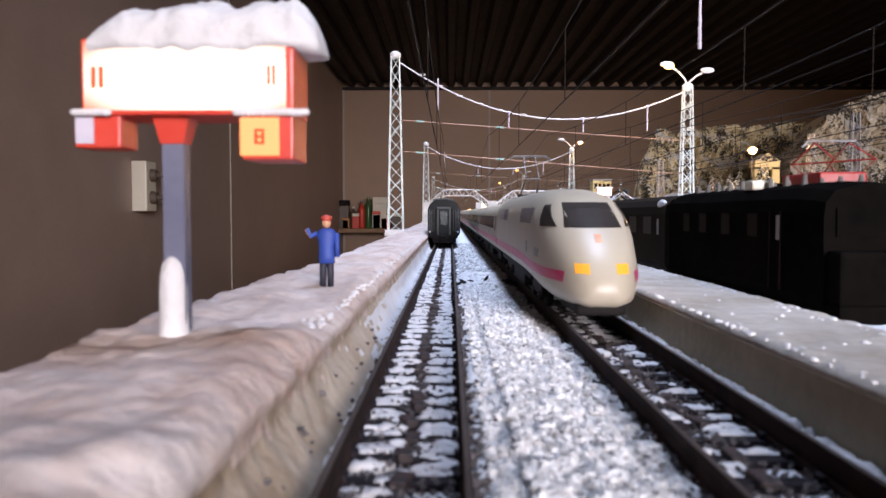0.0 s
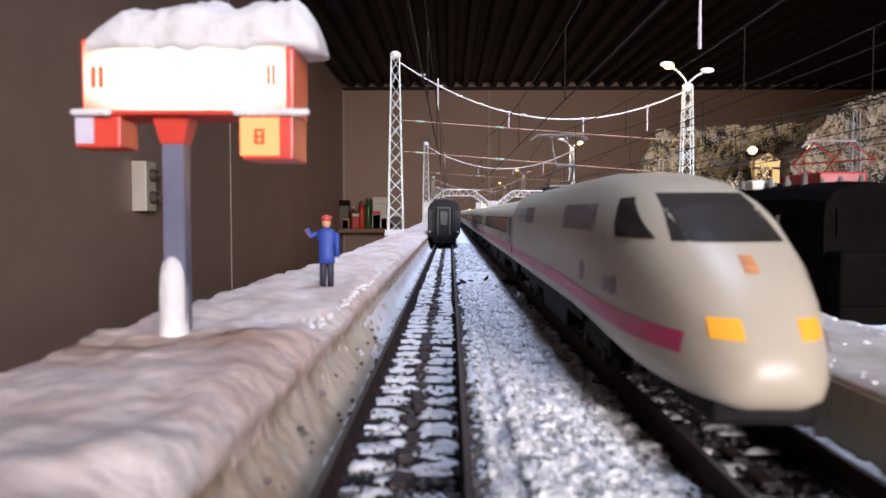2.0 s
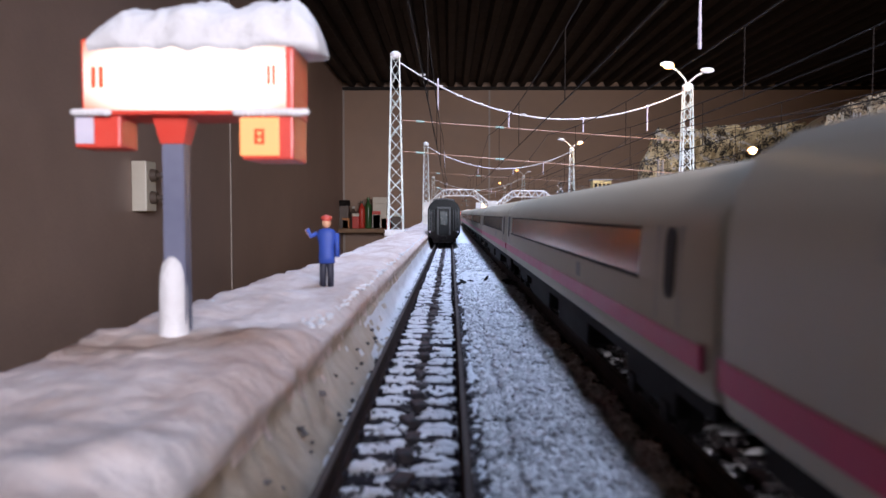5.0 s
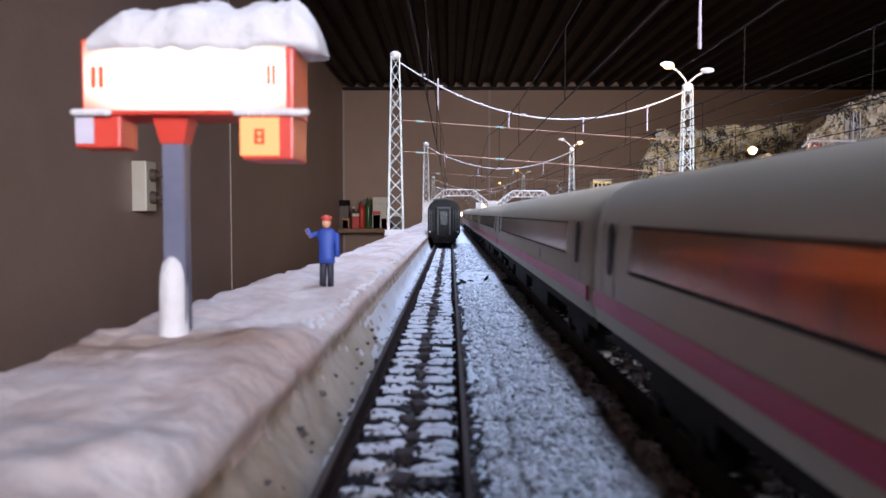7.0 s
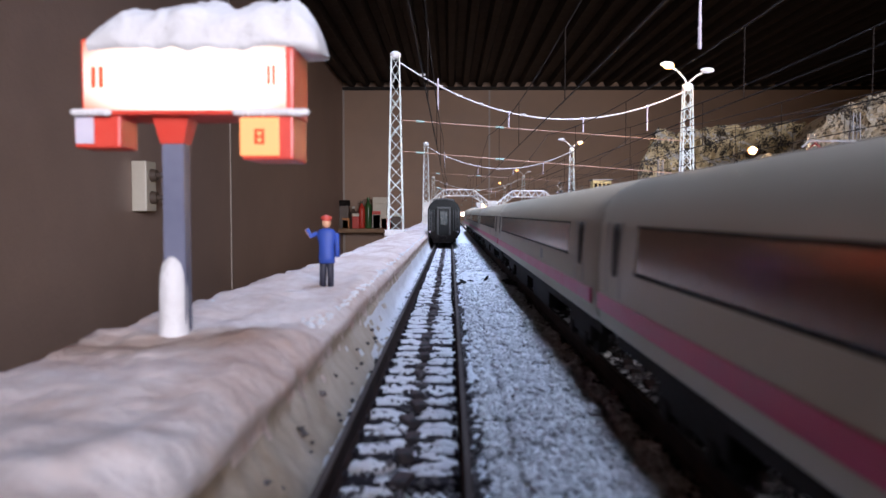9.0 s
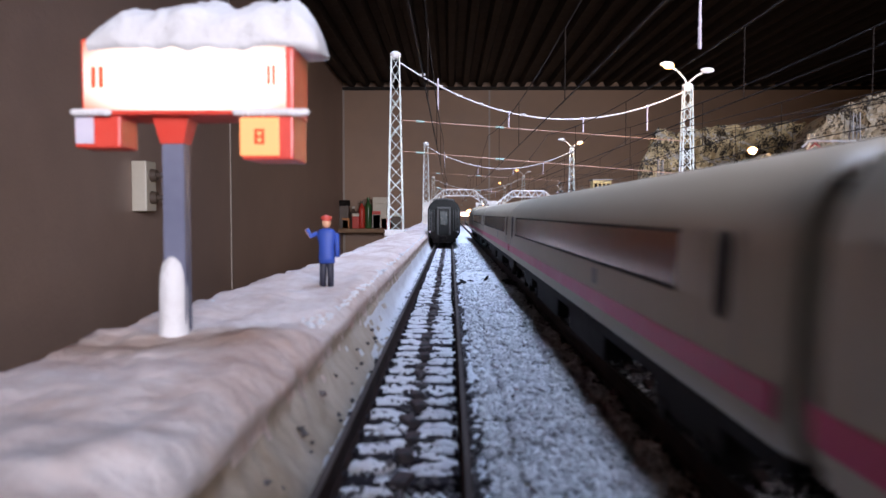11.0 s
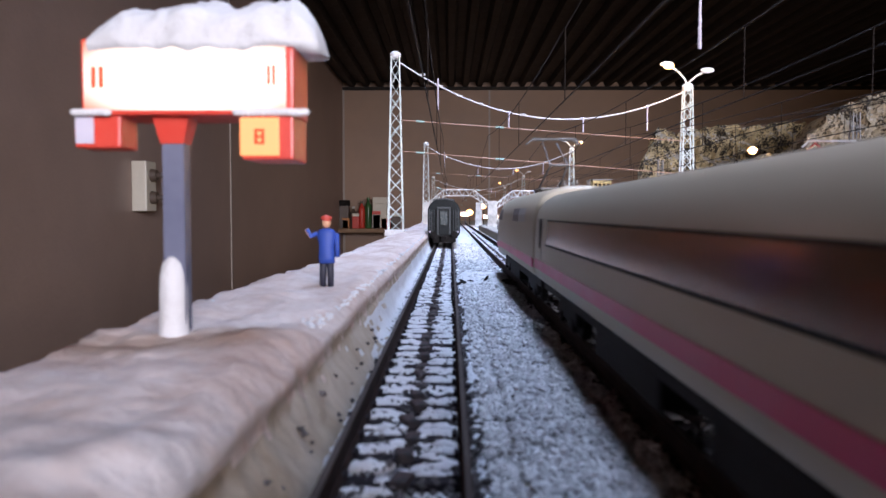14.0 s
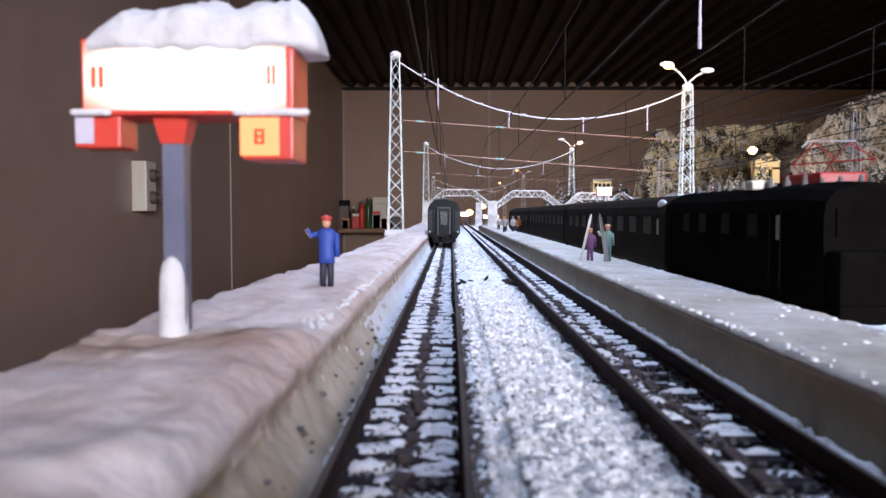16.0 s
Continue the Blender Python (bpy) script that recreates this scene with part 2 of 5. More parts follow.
for i, yy in enumerate((1150, 3450)):
    put("trim", box(B(), XL, XL + 5, yy, yy + 9, ZF, ZC), TRIM, kind="structure")
put("trim", box(B(), 340, 356, YB - 8, YB, ZF, ZC), TRIM, kind="structure")
bm = B()
box(bm, XL, XR, YB - 30, YB, ZC - 30, ZC - 2)
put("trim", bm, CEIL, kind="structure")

lamp_case = thing("ceiling_light", "long white tube lamp hung above the tracks", "ceiling light", 130, 1200, 960)
part("rod", rod(B(), (0, -400, 30), (0, -400, 205), 4), STEEL, lamp_case)
part("rod", rod(B(), (0, 400, 30), (0, 400, 205), 4), STEEL, lamp_case)
part("case", box(B(), -100, 100, -1020, 1020, 4, 44, 6), SOCKET, lamp_case)
lamp_case = thing("ceiling_light", "warm tube lamp hung beside the far layout", "ceiling light", 1500, 2400, 1100)
part("case", box(B(), -110, 110, -620, 620, 4, 44, 6), SOCKET, lamp_case)

# ---- layout board and snow ----
put("layout_board", box(B(), -64, 1260, -200, 4200, -60, -6), WOOD, kind="structure")
# unseen stretch behind the camera, narrow and dark to bounce little window light
put("layout_board", box(B(), -64, 110, -2700, -200, -60, -6), LOWBOUNCE, kind="structure")


def grid(bm, x0, x1, y0, y1, nx, ny, fn):
    rows = []
    for j in range(ny + 1):
        y = y0 + (y1 - y0) * j / ny
        rows.append([bm.verts.new((x0 + (x1 - x0) * i / nx, y, fn(x0 + (x1 - x0) * i / nx, y))) for i in range(nx + 1)])
    for a, b in zip(rows, rows[1:]):
        for i in range(nx):
            bm.faces.new((a[i], a[i + 1], b[i + 1], b[i]))
    return rows


T1, T2, T3, T4 = -6.5, 42.0, 109.0, 158.0


def bed(x, y):
    z = -0.3 + 1.0 * bumpy(x, y, 7) + 0.7 * bumpy(x, y, 3.1, 5)
    mid = min(abs(x - T1), abs(x - T2))
    if mid < 10:
        z = -1.6 + 0.35 * bumpy(x, y, 3, 9)
    if 10 < x < 26:
        z += 0.9
    return z


bm = B()
grid(bm, -24, 60, 20, 420, 84, 400, bed)
put("snow_ground", bm, GRIT, kind="structure", smooth=True)
bm = B()
grid(bm, -24, 60, 420, 1800, 42, 200, bed)
grid(bm, -24, 60, -60, 20, 14, 6, lambda x, y: -1.0)
put("snow_ground", bm, GRIT, kind="structure", smooth=True)
bm = B()
grid(bm, 60, 1240, 700, 4100, 50, 80, lambda x, y: -2 + 3 * bumpy(x, y, 60))
grid(bm, -60, 60, 1800, 4100, 6, 40, lambda x, y: -2)
grid(bm, 90, 1240, -190, 700, 50, 30, lambda x, y: -3 + 2 * bumpy(x, y, 60))
put("snow_ground", bm, SNOW, kind="structure", smooth=True)


# ---- tracks ----
def track(x, label, y0=-2550, y1=2600, near=(35, 1500)):
    t = thing("track", label, "railway track", x, 0, 0, group="tracks", kind="structure")
    for s in (-1, 1):
        c = s * 8.65
        bm = B()
        ring = [(c - 0.8, -0.4), (c + 0.8, -0.4), (c + 0.8, 0.4), (c + 0.35, 0.8), (c + 0.35, 2.9), (c + 0.5, 3.3), (c + 0.5, 4.0), (c - 0.5, 4.0), (c - 0.5, 3.3), (c - 0.35, 2.9), (c - 0.35, 0.8), (c - 0.8, 0.4)]
        loft(bm, [[(a, yy, z) for a, z in ring] for yy in (y0, y1)])
        r = part("rail", bm, RAIL, t)
        part("rail_head", box(B(), c - 0.38, c + 0.38, y0, y1, 4.0, 4.06), RAILTOP, r)
    me = stud = None
    y = near[0]
    rnd = random.Random(int(x))
    while y < near[1]:
        if me is None:
            bm = box(B(), -13.5, 13.5, -1.7, 1.7, -2.4, -0.35, 0.3)
            for c in (-7.5, 7.5):
                box(bm, c - 0.45, c + 0.45, -1.1, 1.1, -0.6, 0.6)
            ob = part("sleeper", bm, SLEEPER, t)
            me = ob.data
        else:
            ob = new("sleeper", me)
            ob.parent = t
        ob.location = (rnd.uniform(-0.0003, 0.0003), y / 1000, 0)
        ob.rotation_euler = (0, 0, rnd.uniform(-0.02, 0.02))
        if stud is None:
            st = part("stud", box(B(), -1.2, 1.2, -2.6, 2.6, -1.2, 0.35, 0.4), STUD, t)
            stud = st.data
        else:
            st = new("stud", stud)
            st.parent = t
        st.location = (rnd.uniform(-0.0007, 0.0007), (y + rnd.uniform(-1, 1)) / 1000, rnd.uniform(-0.0005, 0.0003))
        st.rotation_euler = (rnd.uniform(-0.1, 0.1), 0, rnd.uniform(-0.35, 0.35))
        y += 10.0
    return t


track_a = track(T1, "model track with dark rails, snow packed between sleepers")
track_b = track(T2, "model track with dark rails and half-cleared sleepers")


def stones(name, mat, label, rnd, n, place, size, parent=None):
    verts, faces = [], []
    base = [(1, 0, 0), (-1, 0, 0), (0, 1, 0), (0, -1, 0), (0, 0, 1), (0, 0, -1)]
    tri = [(0, 2, 4), (2, 1, 4), (1, 3, 4), (3, 0, 4), (2, 0, 5), (1, 2, 5), (3, 1, 5), (0, 3, 5)]
    for _ in range(n):
        x, y, z = place(rnd)
        r = rnd.uniform(*size)
        q = Euler((rnd.uniform(0, 6), rnd.uniform(0, 6), rnd.uniform(0, 6))).to_matrix()
        k = len(verts)
        for b in base:
            p = q @ (Vector(b) * r * rnd.uniform(0.65, 1.25))
            verts.append(((x + p.x) / 1000, (y + p.y) / 1000, (z + p.z * 0.75) / 1000))
        faces += [(k + a, k + b, k + c) for a, b, c in tri]
    me = bpy.data.meshes.new(name)
    me.from_pydata(verts, [], faces)
    me.materials.append(mat)
    return tagged(new(name, me), label, "ballast", kind="stuff")


def spread(rnd, y0, y1):
    # denser towards the camera
    return y0 * (y1 / y0) ** rnd.random()


def mid_bed(rnd):
    y = spread(rnd, 45, 900)
    x = rnd.uniform(5.5, 31)
    return x, y, bed(x, y) + 0.3


def outer_bed(rnd):
    y = spread(rnd, 45, 900)
    x = rnd.choice((rnd.uniform(-22, -17), rnd.uniform(53, 58)))
    return x, y, bed(x, y) + 0.1


def bank_crumbs(rnd):
    y = spread(rnd, 75, 220)
    z = rnd.uniform(0.8, 6)
    return -17.0 - 5.4 * (z / 8) ** 0.85, y, z + 0.2


def rail_side(rnd):
    y = spread(rnd, 45, 700)
    x = rnd.choice((T1, T2)) + rnd.choice((-1, 1)) * (9.4 + rnd.random() ** 2 * 3.0)
    return x, y, -0.1 + rnd.uniform(-0.5, 0.5)


def in_track(rnd):
    y = spread(rnd, 45, 900)
    x = rnd.choice((T1, T2)) + rnd.uniform(-7.6, 7.6)
    return x, y, -0.5 + rnd.uniform(-0.5, 0.4)


stones("ballast", STONE, "snow-covered pale ballast chips between the tracks", random.Random(1), 15000, mid_bed, (0.5, 1.3))
stones("ballast", DARKSTONE, "scattered dark chips on the snowy ballast", random.Random(21), 420, mid_bed, (0.35, 1.0))
stones("ballast", DARKSTONE, "dark crumbs on the bank below the platform", random.Random(22), 22, bank_crumbs, (0.35, 0.9))
stones("ballast", STONE, "loose snowy grit beside the rails", random.Random(2), 5000, outer_bed, (0.3, 0.7))
stones("ballast", DARKSTONE, "dark ballast chips along the rails", random.Random(9), 2600, rail_side, (0.4, 0.95))
stones("ballast", DARKSTONE, "dark ballast chips between the rails", random.Random(3), 5000, in_track, (0.35, 0.8))


# snow ridges packed between the sleepers
def blobs(name, mat, label, category, items):
    # rounded lumps with uneven outlines, joined into one mesh
    dome = [(math.cos(a) * math.cos(e), math.sin(a) * math.cos(e), math.sin(e)) for e in (-0.35, 0.3, 0.85) for a in [k * math.tau / 9 for k in range(9)]] + [(0, 0, 1)]
    quads = [(r * 9 + k, r * 9 + (k + 1) % 9, r * 9 + 9 + (k + 1) % 9, r * 9 + 9 + k) for r in range(2) for k in range(9)]
    tris = [(18 + k, 18 + (k + 1) % 9, 27) for k in range(9)]
    verts, faces = [], []
    for x, y, z, sx, sy, sz in items:
        k = len(verts)
        for a, b, c in dome:
            w = 1 + 0.45 * noise.noise(Vector((x + a * 1.3, y + b * 1.3, c)))
            verts.append(((x + a * sx * w) / 1000, (y + b * sy * w) / 1000, (z + c * sz * w) / 1000))
        faces += [tuple(k + i for i in f) for f in quads + tris]
    me = bpy.data.meshes.new(name)
    me.from_pydata(verts, [], faces)
    me.materials.append(mat)
    for p in me.polygons:
        p.use_smooth = True
    return tagged(new(name, me), label, category, kind="stuff")


def snow_ridges(x, seed, amount):
    rnd = random.Random(seed)
    items = []
    k = 0
    while k < 290:
        # two banks in each gap between sleepers
        y = 40 + 10 * (k // 2) + (-1.6, 1.6)[k % 2] + rnd.uniform(-0.5, 0.5)
        k += 1
        thin = amount * (0.35 if y < 80 else 0.6 if y < 105 else 0.65 if y < 190 and x > 0 else 1.0)
        if k % 2 == 0:
            for i in range(3):
                if rnd.random() < amount * 0.62:
                    items.append((x + rnd.uniform(-6.6, 6.6), y + 3.6 + rnd.uniform(-1, 1), -0.75, rnd.uniform(0.9, 2.4), rnd.uniform(1.3, 2.3), rnd.uniform(0.5, 0.8)))
        for side in (-1, 1):
            if rnd.random() < thin:
                # a bank of three or four lumps across the half track
                edge = rnd.uniform(1.3, 2.5)
                n = rnd.choice((3, 4))
                for i in range(n):
                    c = x + side * (edge + (7.3 - edge) * (i + 0.5) / n)
                    items.append((c, y + rnd.uniform(-0.7, 0.7), -0.9 + rnd.uniform(-0.3, 0.2), 5.2 / n + rnd.uniform(0.2, 0.9), rnd.uniform(1.3, 2.4), rnd.uniform(0.7, 1.1)))
            for i in range(3):
                if rnd.random() < amount * (0.25 if x > 0 and y < 220 else 1.0):
                    items.append((x + side * rnd.uniform(10.8, 15.5), y + rnd.uniform(-1.5, 1.5), -0.9, rnd.uniform(1.0, 2.4), rnd.uniform(1.0, 1.9), rnd.uniform(0.6, 1.1)))
    return blobs("snow_ridges", SNOW, "packed white snow lying across the sleepers", "snow", items)


snow_ridges(T1, 4, 0.97)
snow_ridges(T2, 5, 0.75)


# ---- platforms ----
def bank(z, y):
    # snow heaped from the rail up against the platform, flat further along
    k = min(1.0, max(0.0, (y - 150) / 160))
    return -17.2 - 5.4 * (max(0.0, z) / 8) ** (0.85 - 0.6 * k)


def platform_a():
    def top(u, y):
        # u: 0 at the track edge, 1 at the outer edge
        x = -23.3 - u * (36 + max(0.0, y - 250) * 0.007) + 0.7 * bumpy(y, 3, 12) * (1 - u)
        z = 15.2 - (0.5 + 3.2 * min(1, max(0, (y - 170) / 250))) * u ** 3 + 1.7 * bumpy(x, y, 20) + 0.7 * bumpy(x, y, 8, 3) + 0.4 * bumpy(x, y, 3.8, 6) + 0.06 * bumpy(x, y, 1.5, 8)
        z += 0.9 - 1.5 * abs(bumpy(x, y * 0.8, 13, 11)) - 0.6 * abs(bumpy(x, y, 5.5, 14)) - 2.2 * max(0.0, 1 - u / 0.13) ** 2
        if u > 0.8:
            z += 0.5 * bumpy(x, y, 4, 2)
        return x, y, z
    bm = B()
    rows = []
    ys = [-60 + 2.0 * i for i in range(260)] + [460 + 9 * i for i in range(150)]
    for y in ys:
        ring = [(-16.6, y, -1.7), (-17.0 + 0.4 * bumpy(y, 1, 9), y, -0.5 + 0.4 * bumpy(y, 6, 5))]
        ring += [(bank(zz, y) + 0.9 * bumpy(y, zz * 2.5, 14) + 0.4 * bumpy(y, zz * 3, 5, 4), y, zz + 0.5 * bumpy(y, zz, 6, 8)) for zz in (0.4, 1.2, 2.2, 3.4, 4.8, 6.2, 7.4)]
        lump = 0.7 * bumpy(y, 5, 11, 12) + 0.4 * bumpy(y, 5, 4.5, 13)
        ring += [(-22.9, y, 8.6), (-23.1, y, 9.8), (-22.5 + lump, y, 11.0), (-22.3 + lump, y, 12.2), (-22.6 + lump * 0.6, y, 13.0)]
        ring += [top(0.015, y)]
        ring += [top(i / 26, y) for i in range(1, 27)]
        e = ring[-1]
        ring += [(e[0] - 1.5, y, e[2] - 2.5), (e[0] - 2, y, -6)]
        rows.append(ring)
    loft(bm, rows, close=False, caps=False)
    ob = put("platform_snowy", bm, PLASTER, smooth=True, kind="structure")
    ob.data.materials.append(TANPLASTER)
    ob.data.materials.append(SNOW)
    # below a ragged line the face is browner, snow-coloured further along
    for p in ob.data.polygons:
        c = p.center * 1000
        if c.z + 3.5 * bumpy(c.y, c.z * 2, 9, 31) + 1.5 * bumpy(c.y, c.z * 2, 3, 33) < 9.5 and c.x > -30:
            p.material_index = 2 if c.z < 7 and c.y + 90 * bumpy(c.y, c.z * 4, 10, 41) > 215 else 1
    return ob


platform_a()


def platform_b():
    bm = B()
    rows = []
    ys = [-200 + 3.0 * i for i in range(300)] + [700 + 12 * i for i in range(80)]
    for y in ys:
        lip = 0.5 * bumpy(y, 4, 6)
        ring = [(59.5, y, -2), (59.5, y, 9.8)]
        ring += [(59.3 + lip * 0.4, y, 10.6 + lip * 0.5)]
        for i in range(1, 15):
            u = i / 14
            x = 59.5 + u * 30
            z = 11.3 + 0.5 * bumpy(x, y, 11, 4) + 0.25 * bumpy(x, y, 3, 1) + (0.8 * max(0, bumpy(x, y, 4, 6)) if u > 0.85 or u < 0.2 else 0)
            ring.append((x, y, z))
        ring.append((89.8, y, -3))
        rows.append(ring)
    loft(bm, rows, close=False, caps=False)
    me = put("platform_concrete", bm, TRODDEN, smooth=True, kind="structure")
    bm = B()
    box(bm, 59.1, 59.5, -200, 1650, -2, 9.6)
    put("platform_edge_wall", bm, CONCRETE, kind="structure")


platform_b()


# ---- express train ----
HALF = [(14.6, 15.6), (15.5, 16.4), (15.8, 18.6), (15.8, 22.5), (15.75, 26.8), (15.6, 29.6), (15.3, 33.5), (14.6, 36.3), (12.6, 39.3), (9.0, 41.3), (4.5, 42.2), (0, 42.4)]


def ring_at(y, s=1.0, zlow=None, ztop=None, sx=None, half=HALF):
    # section scaled: sx widths, ztop roof height
    sx = s if sx is None else sx
    lo, hi = half[0][1], half[-1][1]
    zl = lo if zlow is None else zlow
    zt = hi if ztop is None else ztop
    pts = [(sx * x, y, zl + (z - lo) / (hi - lo) * (zt - zl)) for x, z in half]
    return pts + [(-x, a, z) for x, a, z in pts[-2::-1]]


def side_strip(bm, y0, y1, x0, z0, x1, z1, out=0.12, sides=(-1, 1)):
    for s in sides:
        v = [bm.verts.new((s * (xx + out), yy, zz)) for xx, yy, zz in ((x0, y0, z0), (x0, y1, z0), (x1, y1, z1), (x1, y0, z1))]
        w = [bm.verts.new((s * (xx - 0.3), yy, zz)) for xx, yy, zz in ((x0, y0, z0), (x0, y1, z0), (x1, y1, z1), (x1, y0, z1))]
        bm.faces.new(v), bm.faces.new(w[::-1])
        for i in range(4):
            bm.faces.new((v[i], v[(i + 1) % 4], w[(i + 1) % 4], w[i]))
    return bm


def strips(name, specs, mat, parent, label=""):
    # flush panes or panels, each an object, on both flanks
    for y0, y1, x0, z0, x1, z1, out in specs:
        for s in (-1, 1):
            part(name, side_strip(B(), y0, y1, x0, z0, x1, z1, out, (s,)), mat, parent, label)


def bogie(y, parent):
    bm = B()
    for s in (-1, 1):
        box(bm, s * 10.4 - 1.0, s * 10.4 + 1.0, y - 15, y + 15, 7.5, 13.5, 0.5)
        box(bm, s * 11 - 0.8, s * 11 + 0.8, y - 12, y - 8, 6.0, 9, 0.3)
        box(bm, s * 11 - 0.8, s * 11 + 0.8, y + 8, y + 12, 6.0, 9, 0.3)
    box(bm, -10, 10, y - 6, y + 6, 8, 15)
    b = part("bogie", bm, BLACK, parent)
    for yy in (y - 10, y + 10):
        bm = B()
        for s in (-1, 1):
            rod(bm, (s * 7.2, yy, 9.2), (s * 9.4, yy, 9.2), 5.2, n=16)
        rod(bm, (-8, yy, 9.2), (8, yy, 9.2), 1)
        part("wheelset", bm, BLACK, b)


def coach(name, y, seats, lamp):
    L = 288.0
    t = thing(name, "white passenger coach with magenta stripe and dark window band", "train coach", T2, y, 0, group="express coaches")
    # shell with open window bands: lower, upper and end pieces
    lowr, upr = HALF[:5], HALF[6:]
    bm = B()
    for s in (-1, 1):
        for seg in (lowr, upr):
            loft(bm, [[(s * a, yy, z) for a, z in seg] for yy in (2, L - 2)], close=False, caps=False)
        band = HALF[4:7]
        for y0, y1 in ((2, 29), (L - 29, L - 2)):
            loft(bm, [[(s * a, yy, z) for a, z in band] for yy in (y0, y1)], close=False, caps=False)
    for y0, y1 in ((0, 2), (L, L - 2)):
        full = ring_at(y1)
        inner = [(p[0] * 0.93, y0, 14 + (p[2] - 14) * 0.96) for p in full]
        loft(bm, [full, inner], close=False, caps=False)
        bm.faces.new([bm.verts.new((a, y0, z)) for a, _, z in [(p[0] * 0.93, 0, 14 + (p[2] - 14) * 0.96) for p in full]])
    bmesh.ops.remove_doubles(bm, verts=bm.verts, dist=0.01)
    for e in bm.edges:
        if len(e.link_faces) == 2 and e.calc_face_angle() > 0.7:
            e.smooth = False
    body = part("body", bm, WHITE, t, smooth=True)
    strips("stripe", [(0.8, L - 0.8, 15.8, 18.8, 15.8, 21.6, 0.12)], STRIPE, body, "magenta stripe")
    g = part("window_band", side_strip(B(), 29, L - 29, 15.72, 26.9, 15.35, 33.4, out=-0.05), GLASS, body, "tinted window band")
    g.visible_shadow = False
    bm = B()
    for z0, z1, xx in ((26.5, 27.0, 15.77), (33.3, 33.7, 15.32)):
        side_strip(bm, 28.6, L - 28.6, xx, z0, xx, z1, out=0.06)
    part("window_seal", bm, BLACK, body)
    for y0 in (13.2, L - 15.2):
        for s in (-1, 1):
            bm = B()
            lo, hi, rad = 25.3, 33.9, 2.1
            edge = [(y0 + rad * math.cos(a), (hi - rad if a < math.pi else lo + rad) + rad * math.sin(a)) for a in [k * math.tau / 20 for k in range(20)]]
            loft(bm, [[(s * (15.8 - 0.044 * (z - 24) + o), y, z) for y, z in edge] for o in (-0.3, 0.28)])
            part("door_window", bm, DARKGLASS, body, "narrow dark door window with round ends")
    strips("door_gap", [(y0, y0 + 0.3, 15.8, 22.3, 15.36, 34, 0.2) for y0 in (9, 19, L - 19, L - 9)], DOORLINE, body)
    strips("emblem", [(78, 83, 15.8, 22.8, 15.78, 25.6, 0.05)], PRINT, body)
    # interior: floor, seats and partition walls
    bm = B()
    box(bm, -14.5, 14.5, 6, L - 6, 17.5, 18.5)
    for yy in (28, 102, 178, L - 28):
        box(bm, -13.8, -3.5, yy - 0.8, yy + 0.8, 18, 35.8)
        box(bm, 3.5, 13.8, yy - 0.8, yy + 0.8, 18, 35.8)
    part("interior", bm, WOODDARK, t)
    bm = B()
    yy = 36
    while yy < L - 36:
        for x in (-9, 9):
            box(bm, x - 4.4, x + 4.4, yy, yy + 5, 18.5, 23.5, 0.5)
            box(bm, x - 4.4, x + 4.4, yy + 4, yy + 6, 18.5, 30.5, 0.5)
        yy += 11.5
    part("seats", bm, seats, t)
    part("cabin_light", box(B(), -0.8, 0.8, 30, L - 30, 39.5, 40.2), lamp, t)
    bm = B()
    box(bm, -13, 13, 4, L - 4, 12.5, 17)
    for y0, y1 in ((85, 130), (150, 200)):
        box(bm, -13, 13, y0, y1, 7.5, 13, 0.6)
    part("underframe", bm, BLACK, t)
    bogie(40, t), bogie(L - 40, t)
    bm = B()
    box(bm, -11, 11, L, L + 5.5, 16, 38)
    part("gangway", bm, BLACK, t)
    return t


GLASS = glass("coach_glass", (0.55, 0.32, 0.21), 0.16)


